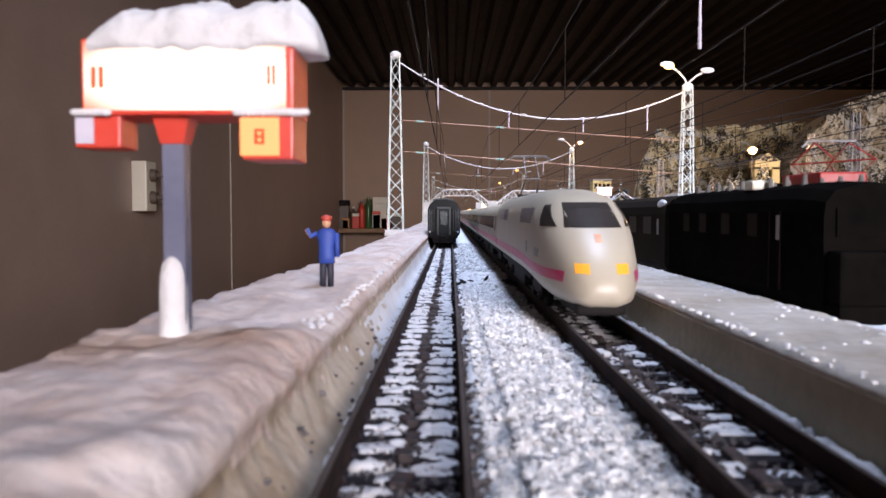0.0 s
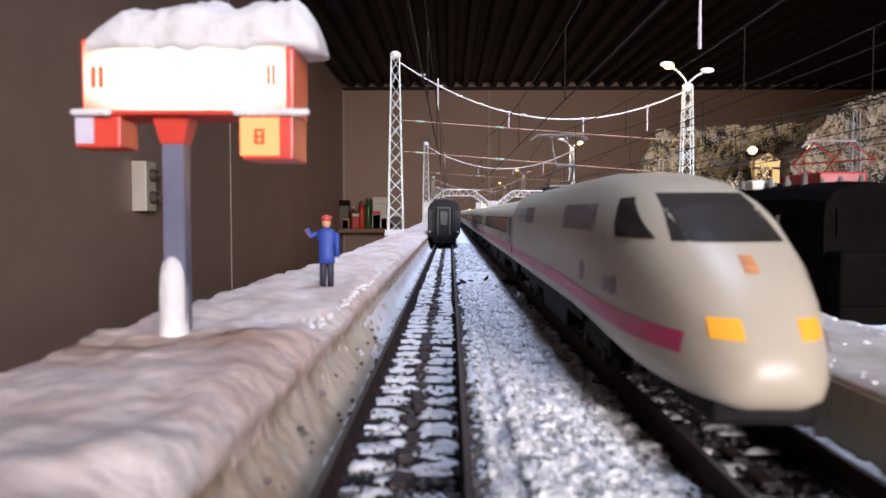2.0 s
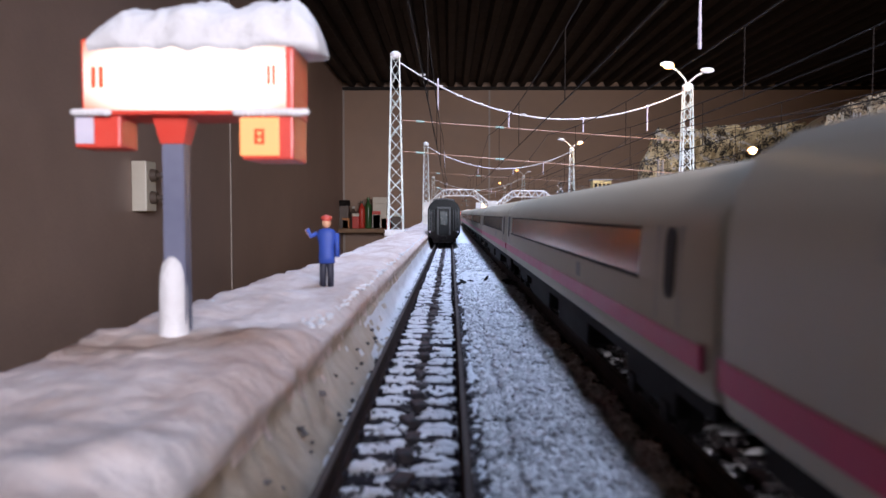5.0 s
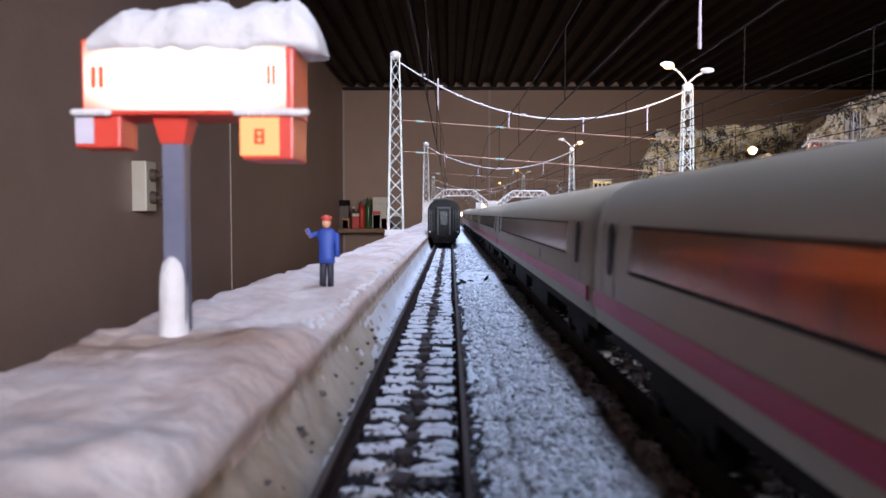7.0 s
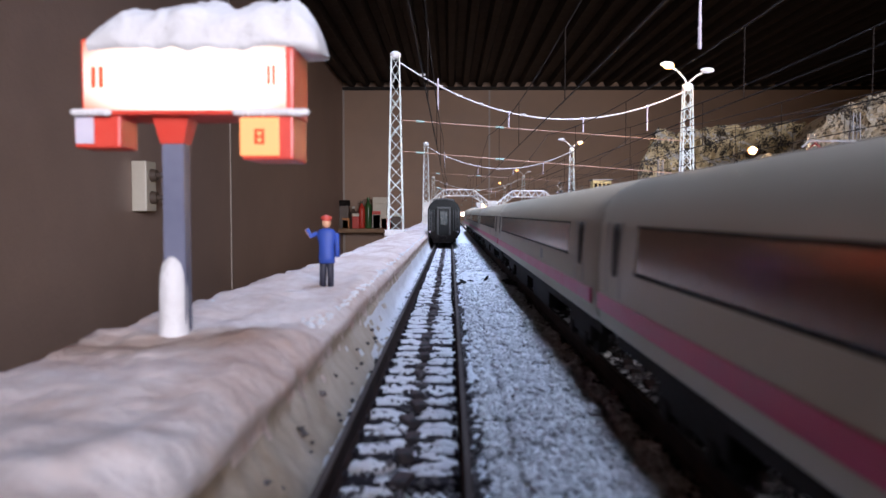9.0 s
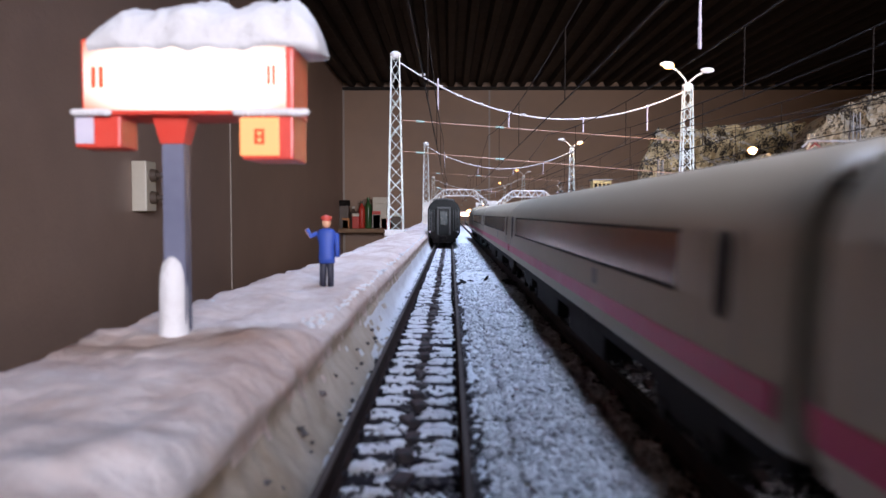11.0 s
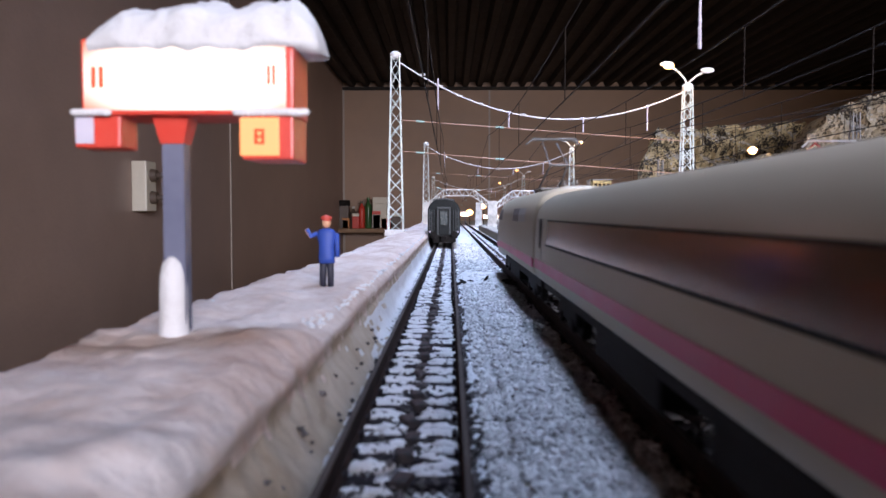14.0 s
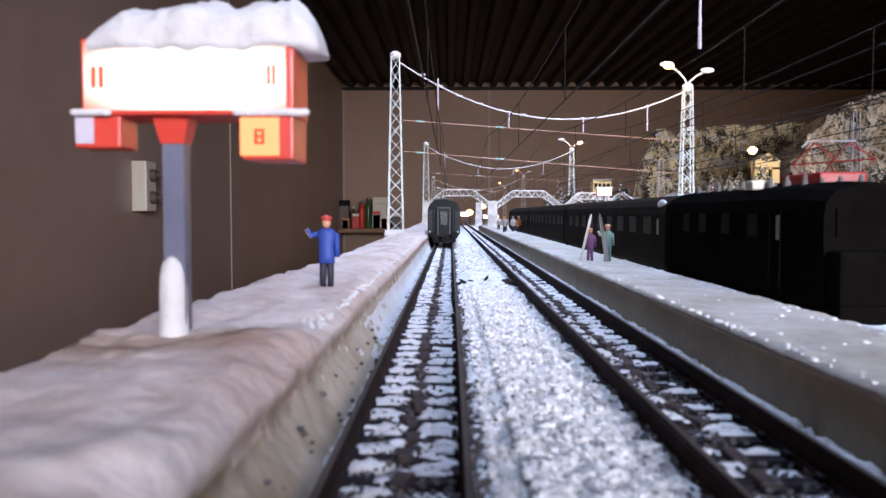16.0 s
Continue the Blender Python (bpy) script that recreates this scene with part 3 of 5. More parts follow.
def power_car(name, y, rz, label, pan_at=32.0, bend=1):
    # nose tip at 0, tail at L
    L = 234.0
    t = thing(name, label, "train power car", T2, y, 0, rz=rz, group="express power cars")
    nose = [(0.4, .24, 12.5, 15.5), (1.5, .36, 10.4, 18), (3.5, .47, 9.6, 21), (6, .56, 9.4, 23.8), (9, .645, 9.4, 26.4), (13, .73, 9.4, 29.3), (20, .845, 9.6, 33.2), (28, .92, 10.2, 37.2), (36, .96, 11, 40.2), (46, .985, 12.2, 42.4), (60, 1, 14, 43.8), (78, 1, 15.6, 44.5), (L - 2, 1, 15.6, 44.5)]
    bm = B()
    rings = []
    for yy, sx, zl, zt in nose:
        r = ring_at(yy, sx=sx, zlow=zl, ztop=zt)
        k = min(1.0, yy / 60)
        # rounder section on the nose: pull the shoulders in
        out = []
        for x, a, z in r:
            f = (z - zl) / max(0.1, zt - zl)
            e = (1 - k) * 0.42 * max(0.0, f - 0.35) ** 1.4
            e += (1 - min(1.0, yy / 75)) * 0.5 * max(0.0, 1 - f / 0.16) ** 1.5
            out.append((x * (1 - e), a, z))
        rings.append(out)
    tail = [(p[0] * 0.93, L, 14 + (p[2] - 14) * 0.96) for p in rings[-1]]
    loft(bm, rings + [tail], close=True, caps=True)
    body = part("body", bm, WHITE, t, smooth=True)
    def half_width(yy, zz):
        # half the body's width at a place along it and a height
        for a, b in zip(rings, rings[1:]):
            if a[0][1] <= yy <= b[0][1]:
                k = (yy - a[0][1]) / (b[0][1] - a[0][1])
                sec = [(p[0] + (q[0] - p[0]) * k, p[2] + (q[2] - p[2]) * k) for p, q in zip(a[:12], b[:12])]
                for (x0, z0), (x1, z1) in zip(sec, sec[1:]):
                    if z0 <= zz <= z1:
                        return x0 + (x1 - x0) * (zz - z0) / max(1e-6, z1 - z0)
        return -1.0

    def depth(xx, zz):
        yy = 0.4
        while yy < 90 and half_width(yy, zz) < abs(xx):
            yy += 0.1
        return yy

    def front_patch(name, mat, x0, x1, z0, z1, top=1.0, n=8, lift=0.25, label=""):
        b = B()
        rows = []
        for j in range(n + 1):
            zz = z0 + (z1 - z0) * j / n
            w = 1 + (top - 1) * j / n
            c = (x0 + x1) / 2
            rows.append([(c + (x0 + (x1 - x0) * i / n - c) * w, 0, zz) for i in range(n + 1)])
        vs = [[b.verts.new((x, depth(x, z) - lift, z)) for x, _, z in r] for r in rows]
        back = [[b.verts.new((x, depth(x, z) + 0.5, z)) for x, _, z in r] for r in rows]
        for g in (vs, back):
            for a, c in zip(g, g[1:]):
                for i in range(n):
                    b.faces.new((a[i], a[i + 1], c[i + 1], c[i]))
        for i in range(n):
            b.faces.new((vs[0][i], vs[0][i + 1], back[0][i + 1], back[0][i]))
            b.faces.new((vs[n][i], vs[n][i + 1], back[n][i + 1], back[n][i]))
            b.faces.new((vs[i][0], vs[i + 1][0], back[i + 1][0], back[i][0]))
            b.faces.new((vs[i][n], vs[i + 1][n], back[i + 1][n], back[i][n]))
        return part(name, b, mat, body, label, smooth=False)

    def side_patch(name, mat, corners, n=6, label=""):
        # four corners in (y, z), laid on both flanks
        for s in (-1, 1):
            b = B()
            (ya, za), (yb, zb), (yc, zc), (yd, zd) = corners
            g = []
            for j in range(n + 1):
                v = j / n
                row = []
                for i in range(n + 1):
                    u = i / n
                    yy = (1 - v) * ((1 - u) * ya + u * yb) + v * ((1 - u) * yd + u * yc)
                    zz = (1 - v) * ((1 - u) * za + u * zb) + v * ((1 - u) * zd + u * zc)
                    row.append(b.verts.new((s * (half_width(yy, zz) + 0.2), yy, zz)))
                g.append(row)
            for a, c in zip(g, g[1:]):
                for i in range(n):
                    b.faces.new((a[i], a[i + 1], c[i + 1], c[i]))
            part(name, b, mat, body, label)

    front_patch("windscreen", DARKGLASS, -8.5, 8.5, 31.3, 39.0, top=0.84, n=12, label="dark tinted windscreen")
    for xx in (-5.6, 5.6):
        front_patch("headlight", HEAD, xx - 1.9, xx + 1.9, 18.9, 21.6, n=4, lift=0.3, label="glowing amber headlight")
    front_patch("emblem", ORANGE, -1.0, 1.0, 27.2, 29.6, n=3, label="orange emblem")
    side_patch("cab_window", DARKGLASS, [(23, 31.6), (35.5, 31.6), (42, 38.2), (38, 38.4)], label="dark side window of the cab")
    bm = B()
    # pantograph near the tail
    yb = L - pan_at
    box(bm, -6, 6, yb - 14, yb + 14, 45.0, 45.8, 0.2)
    for x in (-5, 5):
        for yy in (yb - 11, yb + 11):
            rod(bm, (x, yy, 44), (x, yy, 45.4), 0.7)
    part("roof_frame", bm, DULL, t)
    bm = B()
    for x in (-4.2, 4.2):
        tube(bm, [(x, yb + bend * 9, 46), (x * 0.8, yb - bend * 24, 54), (x * 0.7, yb + bend * 6, 65)] if bend < 0 else [(x, yb + 9, 46), (x * 0.8, yb - 11, 53), (x * 0.7, yb + 6, 65)], 0.4)
    tube(bm, [(-4.2, yb + bend * 9, 46), (4.2, yb + bend * 9, 46)], 0.5)
    tube(bm, [(-3.4, yb - 11, 53), (3.4, yb - 11, 53)] if bend > 0 else [(-3.4, yb + 24, 54), (3.4, yb + 24, 54)], 0.5)
    pan = part("pantograph", bm, DULL, t)
    bm = B()
    for yy in (yb + 4, yb + 8):
        tube(bm, [(-11, yy, 63.6), (-8.5, yy, 65.6), (8.5, yy, 65.6), (11, yy, 63.6)], 0.45)
    for x in (-4, 4):
        tube(bm, [(x, yb + 4, 65.2), (x, yb + 8, 65.2)], 0.4)
    part("contact_bow", bm, DULL, pan)
    bm = B()
    for x in (-4, 0, 4):
        rod(bm, (x, L - 12, 44), (x, L - 12, 46.6), 0.8, 0.5)
    part("insulator", bm, DULL, t)
    side_patch("stripe", STRIPE, [(9, 16.2), (78, 18.3), (78, 21.3), (9, 19.2)], n=14, label="magenta stripe")
    strips("stripe", [(77.5, L - 0.8, 15.75, 18.3, 15.8, 21.3, 0.14)], STRIPE, body, "magenta stripe")
    side_patch("grille", GRILLE, [(51, 32.2), (86, 32.2), (86, 37.4), (51, 37.4)], label="grey ventilation grille")
    side_patch("grille", GRILLE, [(152, 32.4), (178, 32.4), (178, 37.4), (152, 37.4)], label="grey ventilation grille")
    side_patch("grille", DOORLINE, [(178.6, 32.4), (205, 32.4), (205, 37.4), (178.6, 37.4)], label="pale brown ventilation panel")
    for y0 in (41.5, 49.5):
        side_patch("door_gap", DOORLINE, [(y0, 18.5), (y0 + 0.6, 18.5), (y0 + 0.6, 34), (y0, 34)], n=8)
    side_patch("emblem", PRINT, [(55.5, 22.4), (60, 22.4), (60, 26.2), (55.5, 26.2)])
    for y0, y1 in ((38.6, 39.5), (35.2, 38.0), (31.8, 34.6)):
        side_patch("emblem", PRINT, [(y0, 22.0), (y1, 22.0), (y1, 24.8), (y0, 24.8)], n=4)
    bm = B()
    box(bm, -12.5, 12.5, 76, L - 4, 11.5, 16)
    box(bm, -8, 8, 30, 76, 9, 16)
    box(bm, -7, 7, 5, 40, 7.0, 12, 1)
    for y0, y1 in ((100, 150),):
        box(bm, -12.5, 12.5, y0, y1, 7, 13, 0.6)
    part("underframe", bm, BLACK, t)
    bogie(66, t), bogie(L - 42, t)
    return t




UNIT = 36.7
PITCH = 8 * UNIT
SEAM = 12.25 * UNIT
cars = [(power_car("power_car", 0, 0, "white power car with rounded nose, amber headlights, raised pantograph"), SEAM - 236.0)]
for i in range(6):
    cars.append((coach("passenger_coach", 0, *((SEAT, CABINLIGHT) if i == 0 else (SEATR, DIMLIGHT))), SEAM + 2.0 + i * PITCH))
cars.append((power_car("power_car", 0, 180, "white power car at the rear of the train, dark headlights", 78.0, -1), SEAM + 6 * PITCH + 236.0))


# ---- grey-green coach standing on the near track ----
def standing_coach(y):
    t = thing("passenger_coach", "grey-green passenger coach with end door standing on the track", "train coach", T1, y, 0)
    half = [(15.2, 13), (16.3, 16), (16.4, 38), (15.8, 41.5), (13.6, 45.2), (10, 48), (5, 49.8), (0, 50.4)]
    bm = B()
    rings = []
    for yy in (1.5, 295):
        p = [(a, yy, z) for a, z in half]
        rings.append(p + [(-a, b, z) for a, b, z in p[-2::-1]])
    loft(bm, rings, close=True)
    body = part("body", bm, GREYGREEN, t)
    bm = B()
    for s in (-1, 1):
        box(bm, s * 6.1 - 0.9, s * 6.1 + 0.9, -1.2, 1.5, 14, 40, 0.4)
        box(bm, s * 12.0 - 0.35, s * 12.0 + 0.35, -0.2, 1.5, 16, 39)
        box(bm, s * 14.6 - 0.5, s * 14.6 + 0.5, -0.2, 1.5, 16, 40, 0.2)
    box(bm, -7, 7, -1.2, 1.5, 40, 42, 0.5)
    part("gangway_frame", bm, FRAMEG, body)
    for s in (-1, 1):
        for i in range(4):
            part("handrail", rod(B(), (s * (8.2 + i * 1.6), -0.6, 17 + i), (s * (8.2 + i * 1.6), -0.6, 40 - i), 0.22, n=6), (BLACK, FRAMEG)[i % 2], body)
    d = part("door", box(B(), -5.0, 5.0, 0.3, 1.5, 14.5, 40, 0.2), GREYGREEN, body)
    part("pane", box(B(), -3.6, 3.6, 0.0, 0.4, 24, 37.5, 0.2), COACHGLASS, d, "dull grey door pane")
    bm = B()
    for s in (-1, 1):
        for i in range(5):
            box(bm, s * 12.9 - 1.2, s * 12.9 + 1.2, -1.0, 0.6, 18 + i * 4.4, 18.6 + i * 4.4)
    part("ladder", bm, FRAMEG, t)
    for s in (-1, 1):
        bm = B()
        rod(bm, (s * 10, 1.5, 15), (s * 10, -6, 15), 1.2)
        rod(bm, (s * 10, -6, 15), (s * 10, -6.8, 15), 2.6, n=14)
        part("buffer", bm, BLACK, t)
    bm = B()
    box(bm, -14, 14, 0.5, 294, 10.5, 13.5, 0.3)
    box(bm, -3, 3, -6, 0.5, 9, 13, 0.5)
    box(bm, -11, 11, 2, 8, 6, 12)
    for s in (-1, 1):
        box(bm, s * 11 - 1.2, s * 11 + 1.2, 20, 52, 6, 12)
        for yy in (26, 46):
            rod(bm, (s * 7.4, yy, 9), (s * 9.2, yy, 9), 5, n=14)
    part("underframe", bm, BLACK, t)
    for s in (-1, 1):
        part("tail_lamp", ball(B(), (s * 14.2, 0.2, 17), 1.0, n=8), LILAC, t)
    bm = B()
    loft(bm, [[(a, yy, 47.4 + 3.3 * math.cos(a / 11.5)) for a in (-11, -8, -4, 0, 4, 8, 11)] + [(a, yy, 46.2 + 3.3 * math.cos(a / 11.5)) for a in (11, 8, 4, 0, -4, -8, -11)] for yy in (-0.6, 296)])
    part("roof", bm, ROOFG, t)
    return t


FRAMEG = material("weathered_grey", (0.018, 0.022, 0.024), (0.05, 0.056, 0.06), 80, 0.6)
ROOFG = material("dull_roof", (0.03, 0.033, 0.036), (0.07, 0.074, 0.078), 60, 0.6)
standing_coach(795)


# ---- dark train beyond the second platform ----
def dark_loco(y):
    t = thing("electric_locomotive", "old electric locomotive, almost black with the shade put into its colour", "locomotive", T3, y, 0)
    half = [(15.4, 12), (15.8, 14), (15.8, 36), (15.2, 39.5), (12.5, 42.5), (7, 44), (0, 44.4)]

    def sec(yy, k=1.0, top=0.0):
        p = [(a * k, yy, z + top) for a, z in half]
        return p + [(-a, b, z) for a, b, z in p[-2::-1]]
    bm = B()
    loft(bm, [sec(0, 0.86, -1.2), sec(8, 0.95, -0.4), sec(16), sec(134)], close=True)
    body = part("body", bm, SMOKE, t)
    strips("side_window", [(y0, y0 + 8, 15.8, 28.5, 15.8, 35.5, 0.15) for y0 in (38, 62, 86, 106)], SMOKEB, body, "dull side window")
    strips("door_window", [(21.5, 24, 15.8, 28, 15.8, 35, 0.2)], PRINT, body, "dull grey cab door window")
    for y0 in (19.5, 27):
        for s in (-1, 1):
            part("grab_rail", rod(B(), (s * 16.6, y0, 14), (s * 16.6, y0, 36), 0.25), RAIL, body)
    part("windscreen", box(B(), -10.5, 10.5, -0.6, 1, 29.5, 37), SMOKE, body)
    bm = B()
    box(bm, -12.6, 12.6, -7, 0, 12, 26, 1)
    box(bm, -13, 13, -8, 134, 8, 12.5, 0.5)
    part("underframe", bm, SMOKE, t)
    for yy in (20, 45, 90, 115):
        for s in (-1, 1):
            part("wheel", rod(B(), (s * 9, yy, 10.8), (s * 12, yy, 10.8), 6.8, n=18), BLACK, t)
    for yy in range(24, 130, 12):
        for x in (-8, 8):
            part("roof_insulator", rod(B(), (x, yy, 43.0), (x, yy, 46.6), 1.1, 0.6), DULL, t)
    part("roof_box", box(B(), -13, -6, 50, 57, 43, 46, 0.5), SOCKET, t, "pale grey roof box")
    return t


dark_loco(203)


def dark_coach(y, L=300.0):
    t = thing("passenger_coach", "dark brown passenger coach in a standing train", "train coach", T3, y, 0, group="dark standing coaches")
    half = [(15.4, 12), (16.0, 14), (16.0, 35), (15.4, 38.5), (12.5, 41.5), (7, 43.4), (0, 44)]
    bm = B()
    rings = []
    for yy in (1, L):
        p = [(a, yy, z) for a, z in half]
        rings.append(p + [(-a, b, z) for a, b, z in p[-2::-1]])
    loft(bm, rings, close=True)
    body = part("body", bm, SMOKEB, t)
    strips("window", [(24 + i * 29.5, 39 + i * 29.5, 16, 26, 16, 34, 0.12) for i in range(9)], DARKGLASS, body)
    strips("door_window", [(11, 14, 16, 26, 16, 33, 0.14)], PRINT, body, "dull grey door window")
    bm = B()
    box(bm, -14, 14, 4, L - 4, 8, 13)
    for yy in (30, 50, L - 50, L - 30):
        for s in (-1, 1):
            rod(bm, (s * 8, yy, 9), (s * 12, yy, 9), 5, n=14)
    part("underframe", bm, BLACK, t)
    return t


for i in range(3):
    row = dark_coach(343 + i * 306)
    # the first coach carries a small white oval at its roof edge
    if i == 0:
        part("white_oval", ball(B(), (-14.2, 12, 39.3), 1.5, 1.0, 4.5, 1.6), SNOW, row, "small white oval on the roof edge", smooth=True)


# ---- masts, cross spans and wires ----
def lattice_mast(name, x, y, z0, z1, wb, wt, label, lamps=None, snow=True, paint=None):
    paint = paint or LATTICE
    t = thing(name, label, "catenary mast", x, y, z0, group="lattice masts")
    h = z1 - z0
    bm = B()

    def corner(sx, sy, k):
        w = wb + (wt - wb) * k
        return (sx * w / 2, sy * w / 2, h * k)
    for sx in (-1, 1):
        for sy in (-1, 1):
            a, b = Vector(corner(sx, sy, 0)), Vector(corner(sx, sy, 1))
            rod(bm, a, b, 0.95, 0.7, n=4)
    part("leg_frame", bm, paint, t)
    bm = B()
    n = 13
    for face in range(4):
        c = [(-1, -1), (1, -1), (1, 1), (-1, 1)]
        p, q = c[face], c[(face + 1) % 4]
        for i in range(n):
            k0, k1 = i / n, (i + 1) / n
            a, b = (p, q) if i % 2 else (q, p)
            rod(bm, corner(*a, k0), corner(*b, k1), 0.4, n=4)
            if i % 2:
                rod(bm, corner(*b, k0), corner(*a, k1), 0.4, n=4)
    part("bracing", bm, paint, t)
    bm = B()
    box(bm, -wb * 0.7, wb * 0.7, -wb * 0.7, wb * 0.7, -4, 3, 1)
    part("footing", bm, SNOW, t)
    if snow:
        bm = B()
        ball(bm, (0, 0, h + 1.5), wt * 0.72, 1, 1, 0.75, n=12)
        part("snow_cap", bm, SNOW, t, smooth=True)
    if lamps:
        for s, lit in ((-1, lamps[0]), (1, lamps[1])):
            bm = B()
            q = 1.3 if s < 0 else 0.95
            tube(bm, [(0, 0, h + 2), (s * 2.5 * q, 0, h + 8 * q), (s * 9 * q, -3, h + 14 * q), (s * 15 * q, -6, h + 17 * q)], 1.1)
            arm = part("lamp_arm", bm, SNOW, t)
            bm = B()
            ball(bm, (s * 20 * q, -9, h + 19.5 * q), 4.2, 1.9, 1.1, 0.75, n=12)
            part("lamp_head", bm, SNOW, arm, smooth=True)
            if lit:
                bm = B()
                ball(bm, (s * 19 * q, -12.5, h + 17.5 * q), 4.4, 1.4, 1.0, 0.85, n=10)
                part("bulb", bm, WARM, arm, "glowing warm bulb", smooth=True)
    return t


def sag(a, b, drop, n=14):
    a, b = Vector(a), Vector(b)
    return [a.lerp(b, i / n) - Vector((0, 0, 4 * drop * (i / n) * (1 - i / n))) for i in range(n + 1)]


def cross_span(y, xl, xr, zl, zr, drop, zlow, zcontact, hangers):
    t = thing("cross_span", "snow-laden headspan wire with hangers between two masts", "catenary wire", 0, y, 0, group="cross spans")
    pts = sag((xl, 0, zl), (xr, 0, zr), drop)
    w = part("headspan_wire", tube(B(), pts, 0.85), SNOW, t, "snow-covered headspan wire")
    for i in range(9):
        p = pts[1 + i] + Vector((bumpy(i, y, 1.7) * 8, 0, 0.4))
        part("snow_lump", ball(B(), p, 1.5, 2.2 + bumpy(i, y, 0.7), 0.9, 0.8, n=8), SNOW, w, smooth=True)
    for z, in ((zlow,), (zcontact,)):
        w = part("cross_wire", tube(B(), [(xl, 0, z[0]), (xr, 0, z[1])], 0.55), COPPER, t)
        bm = B()
        for k in (0.06, 0.34):
            rod(bm, Vector((xl, 0, z[0])).lerp(Vector((xr, 0, z[1])), k), Vector((xl, 0, z[0])).lerp(Vector((xr, 0, z[1])), k + 0.03), 1.2)
        part("insulator", bm, INSUL, w)
    for x, below, above in hangers:
        k = (x - xl) / (xr - xl)
        z = zl + (zr - zl) * k - 4 * drop * k * (1 - k)
        bm = B()
        rod(bm, (x, 0, z + above), (x, 0, z - below), 0.9, 0.8)
        ball(bm, (x, 0, z), 2.0, n=8)
        ball(bm, (x, 0, z - below), 1.3, n=8)
        part("hanger", bm, LILAC, t, "snow-dusted insulated hanger")
    return t


SPANS = [(900, -62, 267, 212, 176, 46), (1900, -58, 290, 200, 186, 46), (2900, -62, 267, 165, 168, 40), (3900, -62, 267, 160, 160, 36)]
for x, y, h in ((430, 850, 142), (330, 1250, 120), (520, 1150, 150)):
    lattice_mast("lattice_mast", x, y, -2, h, 12, 7, "grey lattice mast beside the far tracks", snow=False, paint=DULL)
for i, (y, xl, xr, zl, zr, drop) in enumerate(SPANS):
    lattice_mast("lattice_mast", xl, y, 14, zl, 17, 9, "tall pale green lattice mast capped with snow")
    lattice_mast("lattice_mast", xr, y, 0, zr, 15, 9, "lattice mast carrying two snowy station lamps", lamps=((1, 0), (0, 1), (1, 0), (1, 0))[i], snow=True)
    hs = [(-14, 26, 8), (66, 16, 1), (150, 14, 1), (222, 26, 1)]
    cross_span(y, xl + 4, xr - 4, zl - 6, zr - 4, drop, (141 - 8 * i, 117 - 6 * i), (106 - 8 * i, 80 - 4 * i), hs)


def long_wire(x, z, y0=60, y1=3000):
    t = thing("overhead_wire", "thin dark overhead wire above the track", "catenary wire", x, 0, 0, group="overhead wires")
    part("contact_wire", tube(B(), [(0, y0, z), (0, y1, z)], 0.28, n=5), WIRE, t)
    ys = [-100, 900, 1900, 2900]
    for a, b in zip(ys, ys[1:]):
        part("carrier_wire", tube(B(), sag((0, a, z + 46), (0, b, z + 46), 20), 0.28, n=5), WIRE, t)
        for k in (0.2, 0.4, 0.6, 0.8):
            zz = z + 46 - 80 * k * (1 - k)
            part("dropper", rod(B(), (0, a + (b - a) * k, z), (0, a + (b - a) * k, zz), 0.22, n=4), WIRE, t)
    return t


for x in (T1 - 2, T2 + 1, T4, 207):
    long_wire(x, 78)
hung = long_wire(T3 + 1, 78.5)
part("insulator", rod(B(), (0, 354, 108), (0, 354, 134), 0.9, 0.6), LILAC, hung, "pale hanging insulator rod")
for x, z in ((250, 80), (300, 84), (345, 96), (400, 104)):
    long_wire(x, z)


# ---- signal bridge with trapezoid trusses ----
def truss(x0, x1, zb, label):
    t = thing("truss_bridge", label, "gantry", 0, 1430, 0, group="station trusses")
    for dy in (-6, 6):
        w = x1 - x0
        up = [(x0, dy, zb), (x0 + w * 0.25, dy, zb + 22), (x0 + w * 0.75, dy, zb + 22), (x1, dy, zb)]
        lo = [(x0, dy, zb - 9), (x0 + w * 0.27, dy, zb + 11), (x0 + w * 0.73, dy, zb + 11), (x1, dy, zb - 9)]
        bm = B()
        tube(bm, up, 1.1), tube(bm, lo, 0.9)
        part("chord", bm, AGED, t)
        bm = B()
        n = 12

        def at(line, k):
            seg = min(2, int(k * 3))
            return Vector(line[seg]).lerp(Vector(line[seg + 1]), k * 3 - seg)
        for i in range(n):
            rod(bm, at(up, i / n), at(lo, (i + 0.5) / n), 0.6, n=4), rod(bm, at(lo, (i + 0.5) / n), at(up, (i + 1) / n), 0.6, n=4)
        part("bracing", bm, AGED, t)
    return t


truss(-38, 68, 56, "white snow-dusted trapezoid truss over the tracks")
truss(84, 196, 54, "white snow-dusted trapezoid truss beside the platform")
truss(206, 300, 50, "white snow-dusted trapezoid truss at the far platform")


def pier(x, y, z0, z1, w):
    t = thing("bridge_pier", "white painted square pier with tapered foot", "pier", x, y, z0, group="bridge piers")
    bm = B()
    loft(bm, [[(s * w * k, d * w * k, z) for s, d in ((-1, -1), (1, -1), (1, 1), (-1, 1))] for k, z in ((0.62, 0), (0.5, 6), (0.42, z1 - z0))])
    part("shaft", bm, AGED, t)
    return t


pier(76, 1430, 10, 58, 18), pier(-42, 1430, 12, 56, 13), pier(200, 1430, 0, 52, 18), pier(75, 2100, -2, 64, 18)


